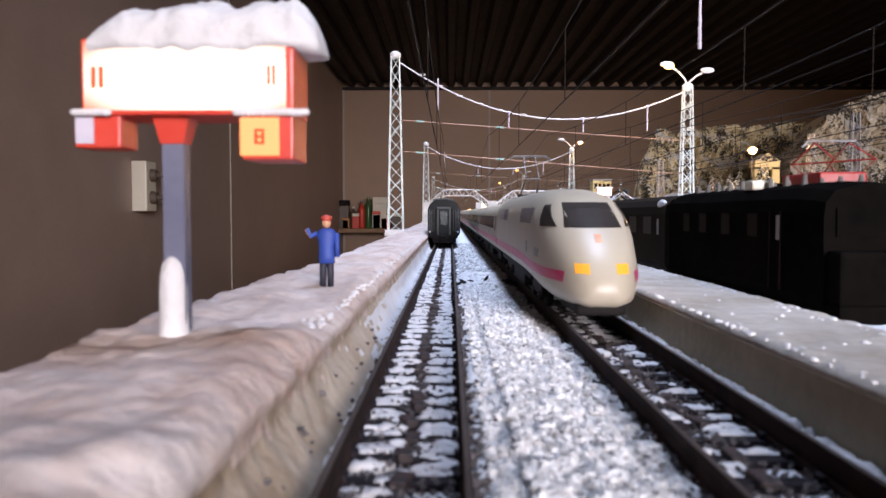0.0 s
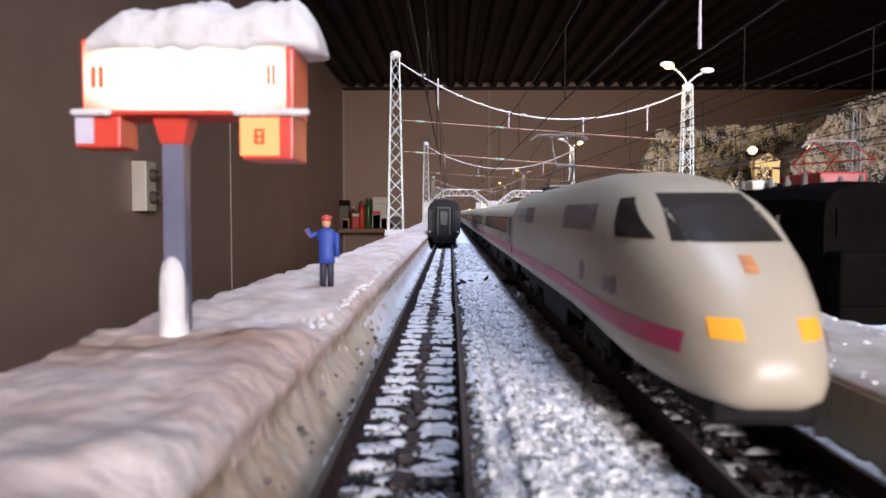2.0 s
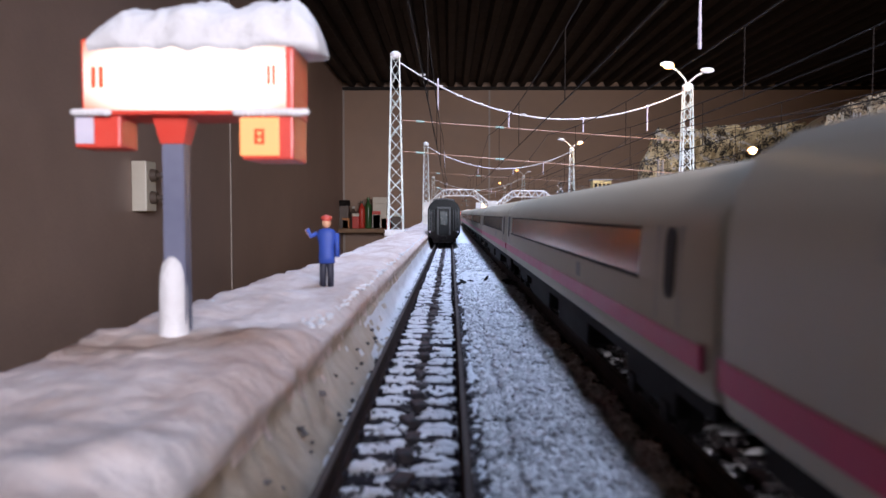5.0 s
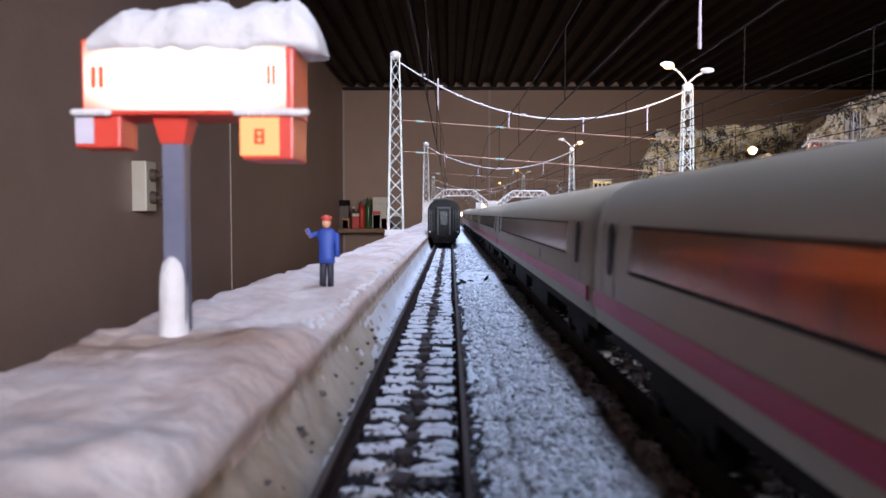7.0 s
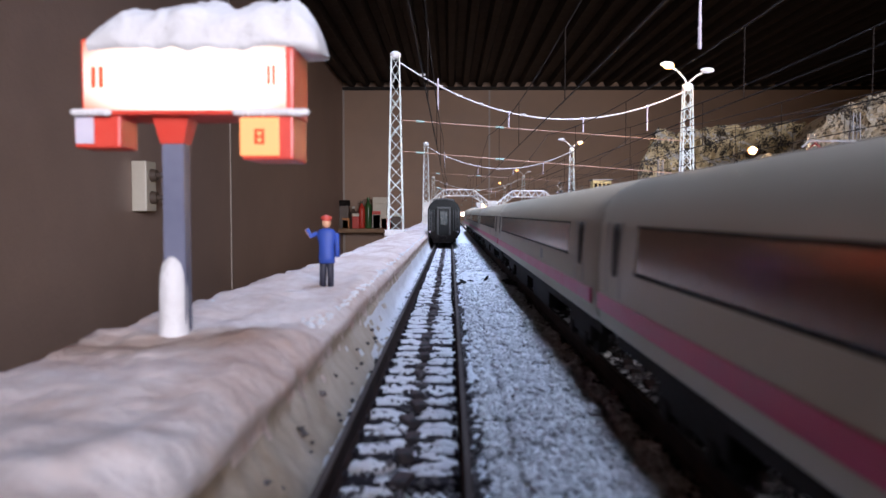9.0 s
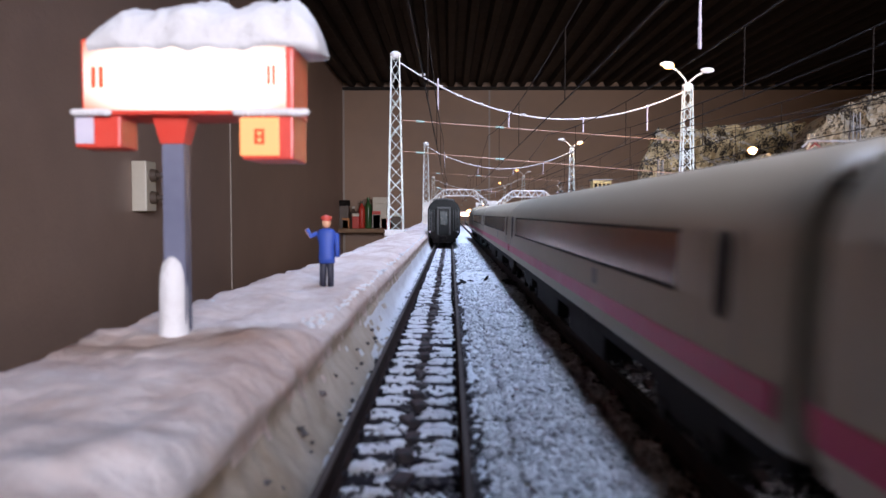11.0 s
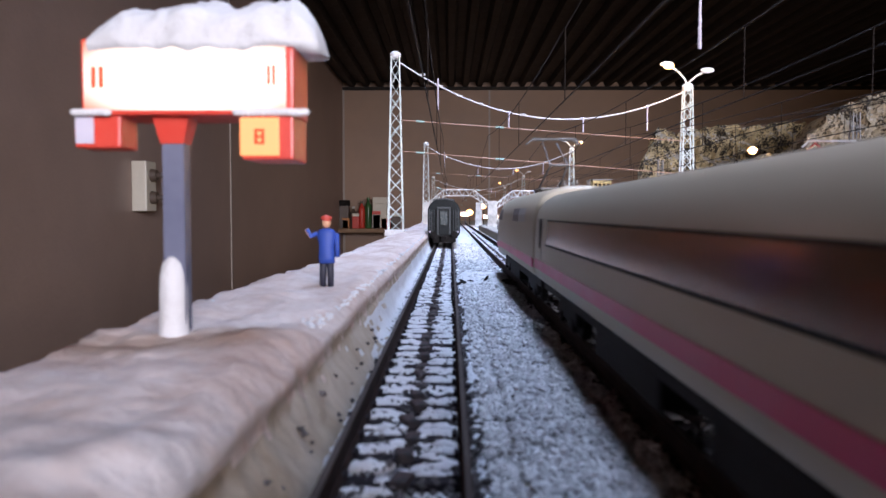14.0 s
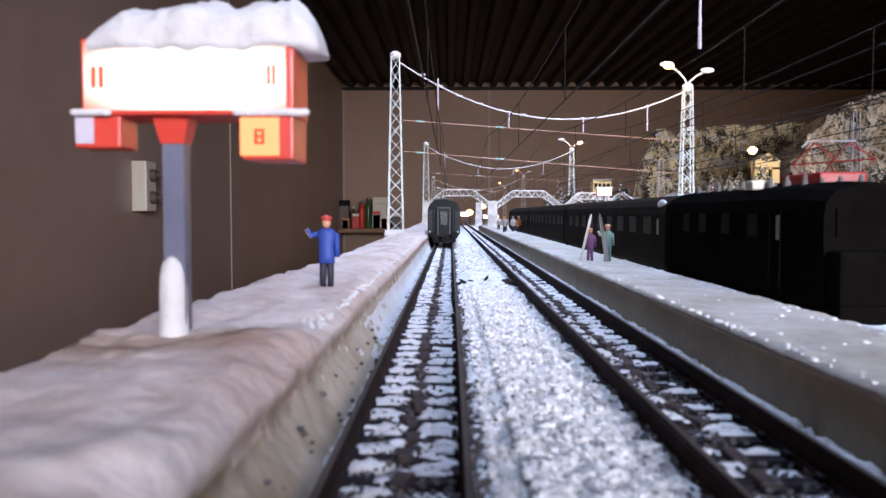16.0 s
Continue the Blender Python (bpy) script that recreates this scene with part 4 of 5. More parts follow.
# ---- illuminated platform sign ----
def platform_sign():
    t = thing("platform_sign", "red illuminated platform sign with thick snow on top", "platform sign", -45, 130, 15)
    bm = B()
    loft(bm, [[(s * 1.75, d * 1.5, z) for s, d in ((-1, -1), (1, -1), (1, 1), (-1, 1))] for z in (-2, 33)])
    part("post", bm, POST, t, "blue-grey square post")
    bm = B()
    loft(bm, [[(s * a, d * b, z) for s, d in ((-1, -1), (1, -1), (1, 1), (-1, 1))] for a, b, z in ((1.9, 1.8, 31.8), (2.9, 2.6, 36))])
    part("bracket", bm, REDSIGN, t)
    body = part("housing", box(B(), -13.2, 20.4, -5, 7.5, 36, 48, 0.5), REDSIGN, t)
    part("display", box(B(), -12.6, 19.2, -5.5, -4.9, 36.7, 47.5, 0.2), LIT, body, "brightly lit white display")
    for x0, x1, z0, z1 in ((16.4, 16.8, 40.6, 43.6), (17.2, 17.6, 40.6, 43.6), (-11.2, -10.6, 40.2, 43.4), (-10.0, -9.4, 40.2, 43.4)):
        part("mark", box(B(), x0, x1, -5.7, -5.5, z0, z1), DIAL, body)
    l = part("side_box", box(B(), -14.8, -7.4, -4, 3, 30.9, 36.8, 0.4), REDSIGN, t)
    part("panel", box(B(), -14.5, -11.6, -4.3, -4, 31.6, 36), LILAC, l, "unlit pale panel")
    r = part("side_box", box(B(), 12.1, 20.2, -4.6, 7, 29.0, 36.2, 0.4), REDSIGN, t)
    part("panel", box(B(), 11.8, 18, -4.9, -4.6, 29.6, 35.6, 0.2), LITO, r, "lit orange number panel")
    for x0, x1, z0, z1 in ((14.2, 15.6, 31.4, 31.8), (14.2, 15.6, 32.4, 32.8), (14.2, 15.6, 33.4, 33.8), (14.1, 14.6, 31.4, 33.8), (15.2, 15.7, 31.4, 33.8)):
        part("mark", box(B(), x0, x1, -5.05, -4.9, z0, z1), DIAL, r)
    bm = B()
    rings = []
    for i in range(85):
        x = -12.6 + 37.0 * i / 84
        e = min(1.0, min(i / 15.0, (84 - i) / 9.0)) ** 0.5
        h = (6.9 + 1.2 * bumpy(x, 0, 7) + 0.035 * x) * e
        w = 7.2 * (0.75 + 0.25 * e)
        rings.append([(x, 0.5 + w * math.cos(a) * (1 + 0.12 * bumpy(x, a * 6, 4)), 47.2 + max(-0.6, h * math.sin(a) * (1 + 0.15 * bumpy(x, a * 9, 5, 3) + 0.1 * bumpy(x, a * 9, 1.6, 5)))) for a in [math.pi * k / 30 for k in range(31)]] + [(x, 0.5 - w, 46.2 + 0.9 * bumpy(x, 2, 3)), (x, 0.5 + w, 46.6)])
    loft(bm, rings)
    part("snow_cap", bm, SNOW, t, "lumpy snow heap", smooth=True)
    bm = B()
    for x in [-14 + i * 0.8 for i in range(46)]:
        if x < -9 or x > 11:
            ball(bm, (x, -5.2, 36.4 + 0.3 * bumpy(x, 0, 2)), 0.9, 1.1, 0.8, 0.7, n=8)
    part("snow_rim", bm, SNOW, t, smooth=True)
    bm = B()
    loft(bm, [[(-0.5 + r * math.cos(a), -0.7 + r * math.sin(a), z) for a in [k * math.tau / 14 for k in range(14)]] for r, z in ((3.6, -2), (2.5, 0.5), (2.3, 4), (2.3, 8), (2.2, 10.5), (1.7, 12.4), (0.9, 13.4), (0.3, 13.7))])
    part("snow_drift", bm, SNOW, t, "snow stuck to the foot of the post", smooth=True)
    return t


platform_sign()


# ---- figures: plain painted shapes ----
def figure(name, x, y, z, label, coat, legs, cap, h=20.5, arm=True, skis=False):
    bm = B()
    for s in (-1, 1):
        rod(bm, (s * 1.1, 0, 0), (s * 0.95, 0, 9.2), 0.85, 1.05, n=8)
        box(bm, s * 1.1 - 0.8, s * 1.1 + 0.8, -1.8, 0.9, 0, 0.9, 0.25)
    loft(bm, [[(a * math.cos(k), b * math.sin(k), zz) for k in [i * math.tau / 12 for i in range(12)]] for a, b, zz in ((2.2, 1.5, 7.2), (2.3, 1.6, 9), (2.1, 1.4, 12), (2.7, 1.5, 15), (2.2, 1.2, 16.3), (0.9, 0.9, 16.9))])
    rod(bm, (2.7, 0, 15.4), (3.1, -0.4, 8.9), 0.75, 0.6)
    if arm:
        tube(bm, [(-2.6, 0, 15.3), (-4.3, -0.6, 14.6), (-5.3, -1, 16.6)], 0.7, n=8)
    else:
        rod(bm, (-2.7, 0, 15.4), (-3.0, -0.4, 8.9), 0.75, 0.6)
    ball(bm, (0, 0, 18.4), 1.45, 0.9, 1, 1.1, n=12)
    ball(bm, (0, 0, 19.5), 1.6, 1, 1.05, 0.6, n=12)
    for v in bm.verts:
        v.co = v.co * (h / 20.5)
    bmesh.ops.translate(bm, vec=(x, y, z), verts=bm.verts)
    ob = put(name, bm, coat, smooth=True)
    mats = [legs, SKIN, cap]
    for m in mats:
        ob.data.materials.append(m)
    for p in ob.data.polygons:
        zz = (p.center.z * 1000 - z) / h * 20.5
        dx = p.center.x * 1000 - x
        if zz < 8:
            p.material_index = 1
        elif zz > 19.0:
            p.material_index = 3
        elif zz > 16.9 or (arm and dx < -4.9 * h / 20.5):
            p.material_index = 2
    return tagged(ob, label, "figurine")


NAVY = material("dark_trousers", (0.02, 0.02, 0.035), rough=0.6)
REDCAP = material("red_cap", (0.45, 0.06, 0.04), rough=0.5)
GREENP = material("pale_green_clothes", (0.3, 0.5, 0.42), rough=0.6)
PURPLE = material("purple_clothes", (0.2, 0.08, 0.2), rough=0.6)
figure("station_master_figurine", -34, 217, 14.6, "painted figurine in blue coat, raised hand, red cap", BLUE, NAVY, REDCAP)
figure("skier_figurine", 79, 398, 11.2, "painted skier figurine in pale green on the platform", GREENP, GREENP, SKIN, h=19, arm=True)
figure("skier_figurine", 71, 402, 11.2, "painted skier figurine in purple beside the other", PURPLE, PURPLE, SKIN, h=17, arm=False)
ORANGEC = material("orange_clothes", (0.6, 0.22, 0.04), rough=0.6)
WHITEC = material("white_clothes", (0.6, 0.58, 0.55), rough=0.6)
for x, y, c, l in ((93, 1010, ORANGEC, "orange coat"), (84, 1060, WHITEC, "white coat"), (78, 1120, GREYP, "grey coat"), (72, 1180, WHITEC, "white coat"), (69, 1010, GREYP, "grey coat")):
    figure("passenger_figurine", min(x, 87), y, 11.2, "painted passenger figurine in " + l + " on the platform", c, NAVY, SKIN, arm=False)


def ski(x, y, z, lean, h=24):
    t = thing("ski", "pale upright ski held beside a figurine", "ski", x, y, z, group="skis")
    bm = B()
    loft(bm, [[(lean * k + s * w, d, h * k) for s, d in ((-1, -0.2), (1, -0.2), (1, 0.2), (-1, 0.2))] for k, w in ((0, 0.5), (0.2, 0.6), (0.9, 0.6), (1, 0.2))])
    part("blade", bm, WHITEC, t)
    return t


for x, y, lean in ((65.5, 399, 5.5), (78.0, 396, -3.4), (79.2, 396, -4.6)):
    ski(x, y, 11.3, lean)


# debris on the snow between the tracks
def debris(x, y, label, pieces):
    t = thing("debris", label, "debris", x, y, 0.6)
    for i, (a, b, c, sx, sy, sz) in enumerate(pieces):
        bm = B()
        bmesh.ops.create_icosphere(bm, subdivisions=1, radius=1, matrix=Matrix.Translation((a, b, c)) @ Euler((0.3, 0.5 + i, i)).to_matrix().to_4x4() @ Matrix.Diagonal((sx, sy, sz, 1)))
        part("lump", bm, BLACK, t)
    return t


debris(8, 395, "black twig lying across the snow by the rail", [(-1, 0, 0.5, 3.4, 1.2, 0.8), (2.2, 1, 0.8, 1.0, 2.4, 1.3), (-2.8, -4, 0.2, 1.4, 3.5, 0.6)])
debris(18, 398, "small black object sticking out of the snow", [(0, 0, 1.8, 0.9, 0.9, 2.6), (1.4, -2, 0.6, 0.7, 2.0, 0.7)])
debris(29, 390, "dark point motor lump beside the rail", [(0, 0, 0.4, 3.0, 6, 1.1), (1.5, -7, 0.3, 2.0, 4, 0.8), (-2, 5, 0.6, 2, 2, 1.2)])
bm = B()
grid(bm, 5, 31, 380, 470, 26, 60, lambda x, y: 1.6 * min(1, (x - 5) / 4, (31 - x) / 4) * min(1, (y - 380) / 10, (470 - y) / 10) + 0.4 * bumpy(x, y, 4) - 0.2)
tagged(put("snow_mound", bm, SNOW, smooth=True), "smooth snow mound between the two tracks", "snow")


rnd = random.Random(31)
crumbs = []
for i in range(1500):
    y = spread(rnd, 90, 1200)
    if i % 3 == 0:
        x, z = -23.5 - rnd.random() ** 2 * 5, 14.9
    elif i % 3 == 1 and y > 170:
        x, z = -57.5 + rnd.random() ** 2 * 10 - max(0.0, y - 250) * 0.006, 14.4 - 3.0 * min(1, max(0, (y - 170) / 250))
    elif y > 230:
        x, z = rnd.uniform(-57, -24), 14.4
    else:
        continue
    if y < 140:
        continue
    r = rnd.uniform(0.15, 0.55)
    crumbs.append((x, y, z, r * rnd.uniform(0.8, 1.8), r * rnd.uniform(0.8, 1.8), r * 0.9))
for i in range(420):
    y = spread(rnd, 90, 1200)
    x = rnd.choice((60.2 + rnd.random() ** 2 * 3, 88.5 - rnd.random() ** 2 * 5, rnd.uniform(60, 89)))
    r = rnd.uniform(0.2, 0.6)
    crumbs.append((x, y, 11.2, r * rnd.uniform(0.8, 2), r * rnd.uniform(0.8, 2), r))
blobs("snow_crumbs", SNOW, "loose snow crumbs along the platform edges", "snow", crumbs)
# snow drifted against the foot of both platforms
foot = []
for i in range(700):
    y = spread(rnd, 60, 1200)
    foot.append((rnd.choice((58.6, -17.0)) + rnd.uniform(-0.9, 0.5), max(y, 110), -0.6, rnd.uniform(0.6, 1.4), rnd.uniform(1, 4), rnd.uniform(0.5, 1.4)))
blobs("snow_drift", SNOW, "thin snow drift along the platform foot", "snow", foot)


# ---- red locomotive and wagons on the far tracks ----
DARKRED = material("dark_red_insulator", (0.16, 0.015, 0.02), (0.22, 0.03, 0.03), 60, 0.5)


def red_loco(x, y):
    t = thing("electric_locomotive", "dark locomotive with red roof hatch and raised red pantograph", "locomotive", x, y, 0)
    half = [(15, 12), (15.6, 14), (15.6, 38), (14.6, 42), (11, 45.5), (0, 47)]
    bm = B()
    rings = []
    for yy, k in ((0, 0.9), (12, 1), (178, 1), (190, 0.9)):
        p = [(a * k, yy, z) for a, z in half]
        rings.append(p + [(-a, b, z) for a, b, z in p[-2::-1]])
    loft(bm, rings, close=True)
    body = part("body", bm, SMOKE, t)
    for y0 in (24, 84):
        part("roof_hatch", box(B(), -11, 11, y0, y0 + 42, 46, 56 - y0 / 20, 1), REDP if y0 < 50 else SMOKE, t)
    for yb in (30,):
        bm = B()
        for s in (-1, 1):
            tube(bm, [(s * 8, yb, 52), (s * 9.5, yb - 16, 60), (s * 8, yb + 6, 69)], 0.4)
            tube(bm, [(s * 8, yb + 12, 52), (s * 9.5, yb + 28, 60), (s * 8, yb + 6, 69)], 0.4)
        tube(bm, [(-9.5, yb - 16, 60), (9.5, yb + 28, 60)], 0.4)
        tube(bm, [(9.5, yb - 16, 60), (-9.5, yb + 28, 60)], 0.4)
        pan = part("pantograph", bm, REDP, t, "red scissor pantograph")
        part("contact_bow", tube(B(), [(-14, yb + 6, 67), (-11, yb + 6, 70), (11, yb + 6, 70), (14, yb + 6, 67)], 0.6), STEEL, pan)
    for yy in range(10, 185, 14):
        part("roof_insulator", rod(B(), (-9, yy, 45), (-9, yy, 50), 1.3, 0.8), DARKRED if yy % 4 else DULL, t)
    part("underframe", box(B(), -13, 13, 2, 188, 6, 13), BLACK, t)
    return t


red_loco(182, 345)


def boxcar(x, y, L, mat, label):
    t = thing("goods_wagon", label, "goods wagon", x, y, 0, group="goods wagons")
    bm = B()
    half = [(14.5, 13), (14.5, 36), (12, 40), (6, 42.5), (0, 43.2)]
    p = [[(a, yy, z) for a, z in half] for yy in (2, L - 2)]
    loft(bm, [r + [(-a, b, z) for a, b, z in r[-2::-1]] for r in p])
    part("body", bm, mat, t)
    part("underframe", box(B(), -12, 12, 0, L, 6, 13), BLACK, t)
    part("snow_load", loft_roof(L), SNOW, t)
    return t


def loft_roof(L):
    bm = B()
    loft(bm, [[(-9, yy, 42), (-4, yy, 44.2), (4, yy, 44.2), (9, yy, 42)] for yy in (3, L - 3)])
    return bm


for i, (x, mat) in enumerate(((158, SMOKEB), (158, REDSIGN), (158, SMOKEB), (182, REDSIGN), (182, SMOKEB), (206, SMOKEB), (206, REDSIGN))):
    yy = (560, 700, 840, 560, 720, 460, 600)[i]
    boxcar(x, yy, 132, mat, "old goods wagon with a little snow on its roof")


# ---- mountains ----
def cliff(label, x0, x1, y0, tops, depth, seed, nx=110, nz=60, paint=None):
    """A rock face: tops gives the crest heights at even steps along it."""
    bm = B()
    rows = []
    for j in range(nz + 1):
        v = j / nz
        row = []
        for i in range(nx + 1):
            u = i / nx
            k = u * (len(tops) - 1)
            a = min(int(k), len(tops) - 2)
            h = tops[a] + (tops[a + 1] - tops[a]) * (k - a) + 9 * bumpy(u * 900, seed, 40) + 5 * bumpy(u * 900, seed, 14, 4)
            x = x0 + (x1 - x0) * u
            z = h * min(1, v * 1.25)
            p = Vector((x / 46, z / 70, seed))
            r = abs(noise.noise(p)) * 60 + abs(noise.noise(p * 2.7)) * 26 + abs(noise.noise(p * 6.5)) * 12
            ledge = 10 * math.sin(z / 9 + 3 * noise.noise(Vector((x / 60, 0, seed))))
            y = y0 + v * depth * 0.5 + r + ledge * 0.6 + (max(0, v - 0.8) / 0.2) * depth
            row.append(bm.verts.new((x + 6 * noise.noise(p * 3), y, z - 4 - (max(0, v - 0.8) / 0.2) ** 2 * 25)))
        rows.append(row)
    for a, b in zip(rows, rows[1:]):
        for i in range(nx):
            bm.faces.new((a[i], a[i + 1], b[i + 1], b[i]))
    t = put("mountain", bm, paint or ROCK, smooth=False)
    return tagged(t, label, "mountain", "mountains")


cliff("cream painted rock crag with dark cracks and snow on ledges", 435, 560, 1800, (90, 190, 240, 232, 210, 220), 60, 3.1, nx=70)
cliff("brown rock ridge behind the village with patchy snow", 520, 900, 1950, (170, 238, 250, 262, 254, 262, 270, 262), 90, 7.7)
cliff("large pale rock face with snowy ledges", 640, 1120, 1450, (110, 222, 250, 280, 300, 320, 335, 345), 120, 12.3, nx=140, nz=70, paint=PALEROCK)
cliff("low snowy rock slope behind the station", 250, 480, 2100, (40, 70, 60, 80, 95, 110), 60, 21.0, nx=60, nz=30)


# ---- village ----
def house(x, y, z, w, d, h, wall, label, rows=2, cols=3, rz=0):
    t = thing("model_house", label, "house", x, y, z, rz=rz, group="village houses")
    part("wall", box(B(), -w / 2, w / 2, 0, d, 0, h), wall, t)
    bm = B()
    loft(bm, [[(-w / 2 - 3, yy, h - 1), (0, yy, h + w * 0.34), (w / 2 + 3, yy, h - 1), (w / 2 + 3, yy, h + 1.6), (0, yy, h + w * 0.34 + 3), (-w / 2 - 3, yy, h + 1.6)] for yy in (-3, d + 3)])
    part("roof", bm, SNOW, t, "snow-covered gable roof")
    for i in range(cols):
        for j in range(rows):
            cx, cz = -w / 2 + w * (i + 0.5) / cols, h * (j + 0.45) / rows
            wd = part("window", box(B(), cx - w / cols * 0.25, cx + w / cols * 0.25, -1.0, 0.2, cz - h / rows * 0.2, cz + h / rows * 0.25), SMOKEB, t)
            part("sill", box(B(), cx - w / cols * 0.3, cx + w / cols * 0.3, -1.8, 0.2, cz - h / rows * 0.27, cz - h / rows * 0.2), SNOW, wd)
    return t


def chapel(x, y, z):
    # cream gable front with tall dark openings between piers
    t = thing("model_chapel", "cream stone chapel front with tall dark openings", "house", x, y, z, group="village houses")
    bm = B()
    for a, b in ((-22, -13), (-6, 2), (9, 22)):
        box(bm, a, b, 0, 30, 0, 44)
    box(bm, -22, 22, 0, 30, 40, 54)
    box(bm, -22, 22, 12, 30, 0, 44)
    part("wall", bm, YELLOW, t)
    part("roof", loft_gable(44, 54, 14, 32), ROCK, t, "stone roof with patches of snow")
    for cx in (-9.5, 5.5):
        part("window", box(B(), cx - 3.4, cx + 3.4, 9, 11.6, 2, 39), SMOKEB, t)
    return t


def loft_gable(w, h, rise, d):
    bm = B()
    loft(bm, [[(-w / 2 - 2, yy, h), (w / 2 + 2, yy, h), (2, yy, h + rise), (-2, yy, h + rise)] for yy in (-2, d)])
    return bm


def signal_box(x, y, z):
    t = thing("signal_box", "ochre flat-roofed signal box with dark windows", "house", x, y, z, group="village houses")
    part("wall", box(B(), -18, 18, 0, 30, 0, 26, 0.5), YELLOW, t)
    part("roof", box(B(), -20, 20, -3, 33, 26, 29, 1), DULL, t)
    for i in range(4):
        part("window", box(B(), -15 + i * 8, -9.5 + i * 8, -0.7, 0.3, 10, 20), SMOKEB, t)
    return t


chapel(565, 1420, 74)
signal_box(298, 1560, 74)
house(360, 1650, 40, 60, 40, 16, GREYP, "long low grey shed with snowy roof", 1, 5)
# terrace under the village
bm = B()
grid(bm, 330, 1235, 1150, 2300, 60, 50, lambda x, y: min(80, max(0, (x - 330) * 0.45), max(0, (y - 1150) * 0.4)) + 5 * bumpy(x, y, 40))
tagged(put("snow_hillside", bm, SNOW, smooth=True), kind="structure")


def conifer(x, y, z, h, seed):
    rnd = random.Random(seed)
    t = thing("conifer", "small dark conifer dusted with snow", "tree", x, y, z, group="conifers")
    part("trunk", rod(B(), (0, 0, 0), (0, 0, h * 0.9), h * 0.035, 0.2, n=6), WOOD, t)
    for name, mat, frac in (("crown", FIR, 1.0), ("snow_dusting", SNOW, 0.6)):
        bm = B()
        n = int(70 * frac)
        for i in range(n):
            k = (i + rnd.random()) / n
            zz = h * (0.12 + 0.88 * k)
            r = h * 0.24 * (1 - k) + 0.6
            a = rnd.uniform(0, math.tau)
            d = Vector((math.cos(a), math.sin(a), -0.35))
            c = Vector((0, 0, zz + (0.6 if frac < 1 else 0)))
            side = Vector((-d.y, d.x, 0)) * r * 0.32
            tip = c + d * r * rnd.uniform(0.7, 1.15)
            vs = [bm.verts.new(p) for p in (c, tip + side, tip - side * 0.8, tip + Vector((0, 0, -r * 0.2)))]
            bm.faces.new((vs[0], vs[1], vs[3])), bm.faces.new((vs[0], vs[3], vs[2])), bm.faces.new((vs[0], vs[2], vs[1]))
        part(name, bm, mat, t)
    return t


FIR = material("fir_needles", (0.02, 0.03, 0.015), (0.05, 0.06, 0.03), 80, 0.8)
rnd = random.Random(8)
for i in range(110):
    x, y = rnd.uniform(400, 800), rnd.uniform(1180, 1420)
    if 520 < x < 605:
        continue
    z = min(80, max(0, (x - 330) * 0.45), max(0, (y - 1150) * 0.4)) - 4
    conifer(x, y, z, rnd.uniform(26, 62), i)
for i in range(14):
    conifer(rnd.uniform(215, 345), rnd.uniform(1600, 1900), 0, rnd.uniform(80, 122), 100 + i)


# ---- lamps and lit signs of the station and village ----
def street_lamp(x, y, z0, z1, r, label, mat):
    t = thing("street_lamp", label, "street lamp", x, y, z0, group="street lamps")
    part("post", rod(B(), (0, 0, 0), (0, 0, z1 - z0), 1.2, 0.8), BLACK, t)
    part("bulb", ball(B(), (0, -1, z1 - z0), r, 1, 1, 0.85), mat, t, "glowing warm bulb", smooth=True)
    return t


street_lamp(454, 1200, 20, 130, 7.0, "village lamp with bright warm globe", WARM)
street_lamp(56, 2300, 0, 38, 11, "yard lamp glowing white", WARM)
street_lamp(96, 2300, 0, 56, 9, "yard lamp glowing white", WARM)
glow_lamp("village_lamp", 454, 1170, 128, 2.2, (1.0, 0.62, 0.3), 0.009)
glow_lamp("station_lamp", 232, 872, 186, 0.15, (1.0, 0.6, 0.25))
glow_lamp("station_lamp", 310, 1880, 196, 0.15, (1.0, 0.6, 0.25))
glow_lamp("yard_lamp", 76, 2270, 60, 0.4, (1.0, 0.75, 0.5), 0.01)


def lit_box_sign(x, y, z, w, h, label):
    t = thing("station_sign", label, "platform sign", x, y, 0, group="lit station signs")
    part("post", rod(B(), (0, 0, 0), (0, 0, z), 1.4), POST, t)
    b = part("housing", box(B(), -w / 2, w / 2, -3, 3, z, z + h, 0.8), REDSIGN, t)
    part("display", box(B(), -w / 2 + 1.5, w / 2 - 1.5, -3.6, -3, z + 1.2, z + h - 1), SIGNLIT, b, "lit white display")
    part("snow_cap", box(B(), -w / 2 - 1, w / 2 + 1, -4, 4, z + h, z + h + 3, 1.2), SNOW, t, smooth=True)
    return t


lit_box_sign(242, 1250, 63, 24, 11, "small red lit platform sign capped with snow")
lit_box_sign(46, 2450, 26, 30, 13, "lit white sign in the far yard")
lit_box_sign(118, 2300, 20, 46, 9, "long lit sign under the bridge")


# ---- things on the walls and the shelf ----
def wall_socket():
    t = thing("wall_socket", "ivory double wall socket box with two brown plugs", "wall socket", XL, 2440, 44)
    part("plate", box(B(), 0, 46, -62, 18, -2, 150, 4), SOCKET, t)
    for z in (40, 108):
        p = part("plug", rod(B(), (46, -22, z), (64, -22, z), 20, 17, n=18), BROWNP, t, "dark brown plug")
        part("cord", rod(B(), (64, -22, z), (84, -22, z), 8, n=10), BROWNP, p)
    return t


BROWNP = material("brown_plastic", (0.09, 0.065, 0.05), (0.12, 0.09, 0.07), 20, 0.45)
wall_socket()
tagged(put("wall_shelf", box(B(), XL + 2, 250, 6750, 7095, -130, -95, 3), WOOD), "raw wooden shelf along the back wall", "shelf")


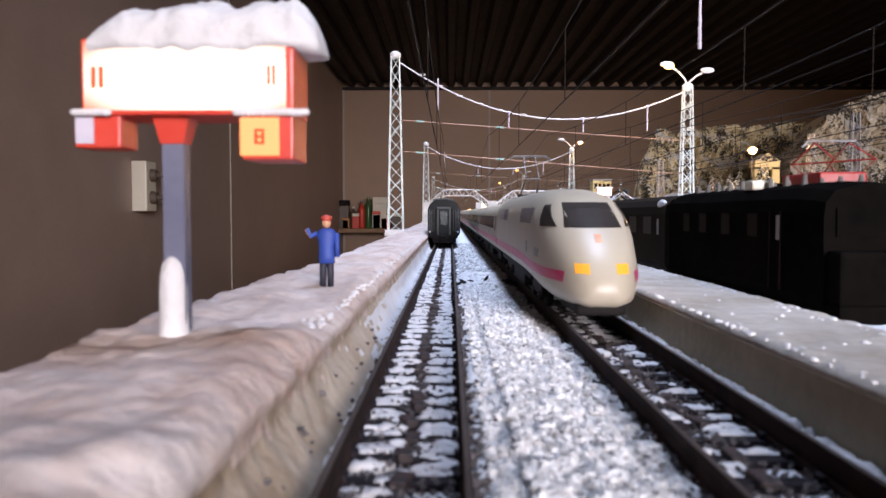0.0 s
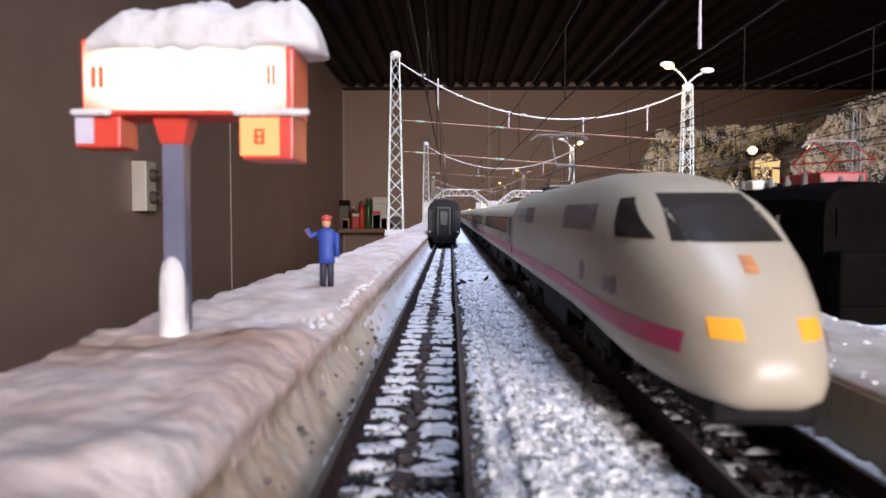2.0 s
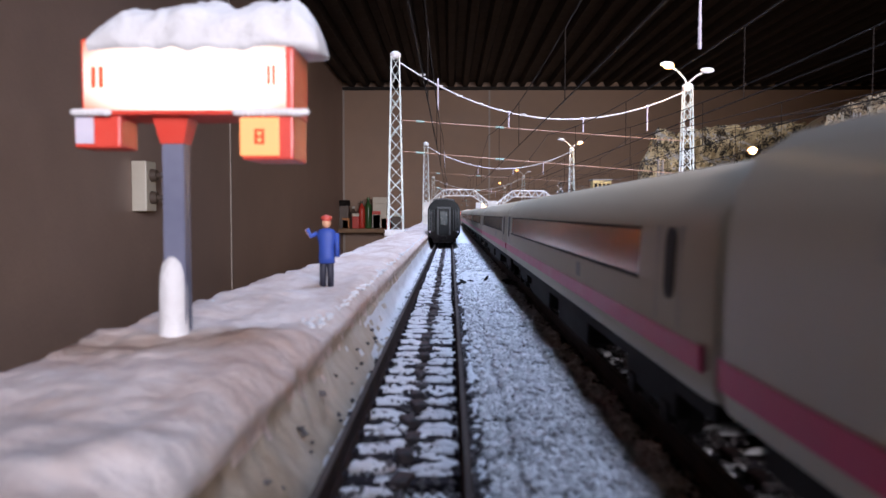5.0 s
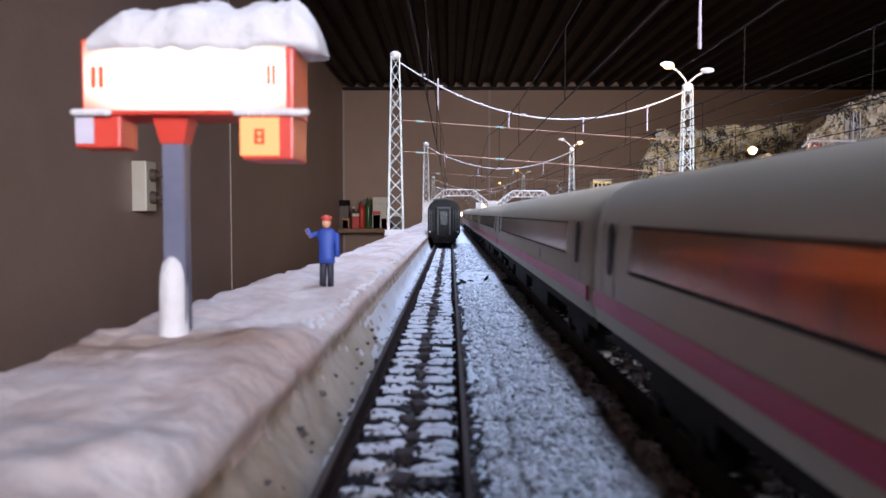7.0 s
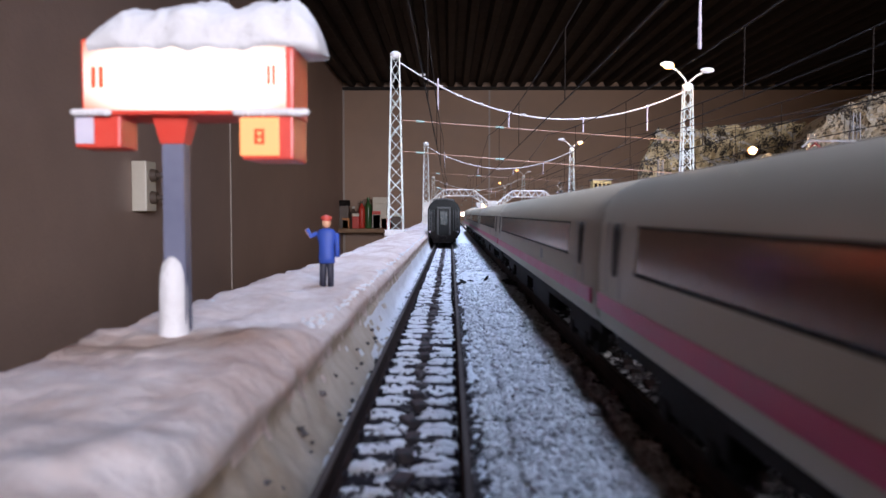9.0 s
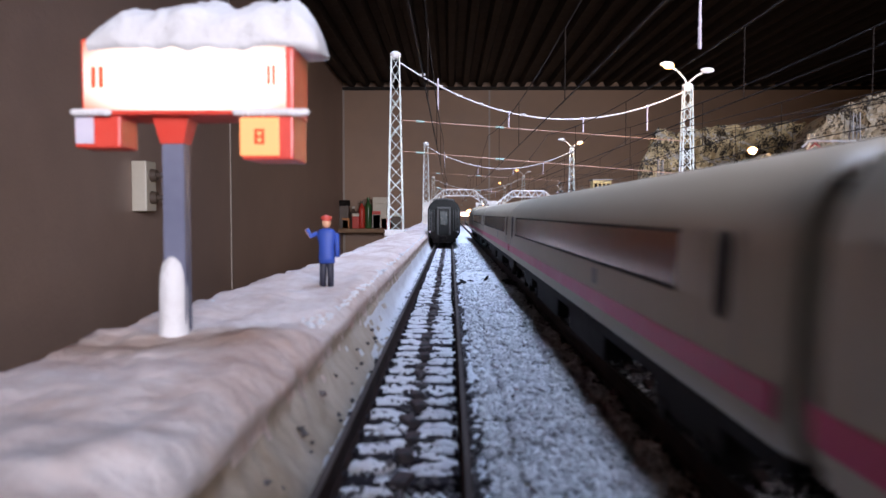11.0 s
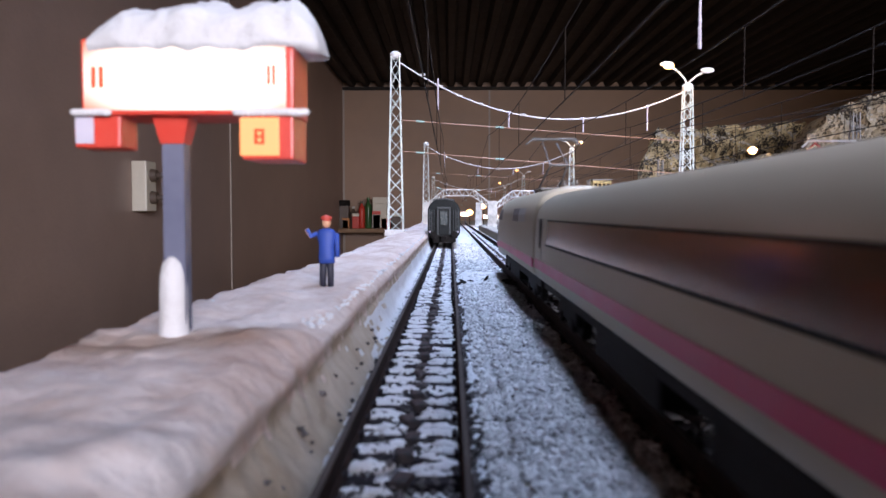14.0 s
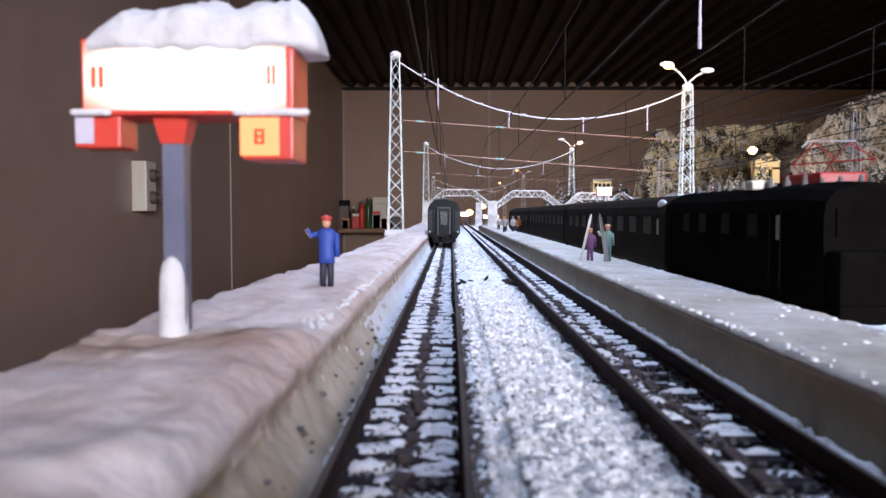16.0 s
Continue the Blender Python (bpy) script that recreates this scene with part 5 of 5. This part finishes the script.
def bottle(x, w, h, mat, capm, label, neck=True):
    t = thing("bottle" if neck else "storage_box", label, "bottle" if neck else "box", x, 6900, -95, group="bottles on the shelf")
    if neck:
        bm = B()
        loft(bm, [[(r * math.cos(a), r * math.sin(a), z) for a in [k * math.tau / 14 for k in range(14)]] for r, z in ((w * 0.46, 0), (w * 0.5, 6), (w * 0.5, h * 0.66), (w * 0.42, h * 0.76), (w * 0.18, h * 0.84), (w * 0.18, h * 0.9))])
        part("body", bm, mat, t, smooth=True)
        part("cap", rod(B(), (0, 0, h * 0.9), (0, 0, h), w * 0.22, n=12), capm, t)
    else:
        part("body", box(B(), -w / 2, w / 2, -60, 60, 0, h * 0.8, 3), mat, t)
        part("lid", box(B(), -w / 2 - 2, w / 2 + 2, -62, 62, h * 0.8, h, 3), capm, t)
    return t


GREENB = material("green_bottle", (0.03, 0.09, 0.03), (0.05, 0.13, 0.04), 12, 0.3)
for x, w, h, m, c, n, l in ((-930, 95, 245, BROWNP, BLACK, False, "tall dark brown box on the shelf"), (-905, 60, 90, ORANGE, ORANGE, False, "small orange box on the shelf"),
                            (-845, 62, 190, BROWNP, WHITEC, True, "brown bottle with white cap"), (-820, 55, 130, REDSIGN, SOCKET, False, "red and cream tin on the shelf"),
                            (-772, 58, 240, REDSIGN, BROWNP, True, "red-brown glass bottle on the shelf"), (-715, 62, 270, GREENB, GREENB, True, "tall green bottle on the shelf"),
                            (-660, 60, 210, BROWNP, REDSIGN, True, "brown bottle with red cap"), (-640, 70, 150, WHITEC, REDSIGN, False, "white box with red lid"),
                            (-560, 80, 110, REDSIGN, SOCKET, False, "red tin with cream lid"), (-470, 70, 130, BROWNP, SOCKET, False, "brown box with pale lid"), (-610, 120, 270, SOCKET, SOCKET, False, "tall pale carton on the shelf")):
    bottle(x, w, h, m, c, l, n)


TRAVEL = [(0, 0), (0.5, .77), (1.0, 1.53), (1.5, 2.27), (2.0, 3.1), (2.5, 4.05), (3.0, 5.12), (3.5, 6.22), (4.2, 7.9), (5.2, 10.65), (6.3, 13.9), (6.9, 15.85), (7.3, 17.25), (7.7, 18.7),
          (8.1, 20.35), (8.5, 22.05), (8.9, 23.85), (9.2, 25.2), (10.2, 30.3), (11.3, 36.25), (11.8, 39.15), (12.4, 42.75), (13.0, 46.7), (13.6, 50.65), (14.2, 54.85), (14.5, 57.0),
          (15.1, 61.1), (15.4, 63.0), (16.0, 67.5)]


def motions():
    for i, (car, y) in enumerate(cars):
        turn = 180 if i == 7 else 0
        walk(car, [(t, pose(T2 / 1000, (y - s * UNIT) / 1000, 0, 0, 0, turn)) for t, s in TRAVEL])


motions()
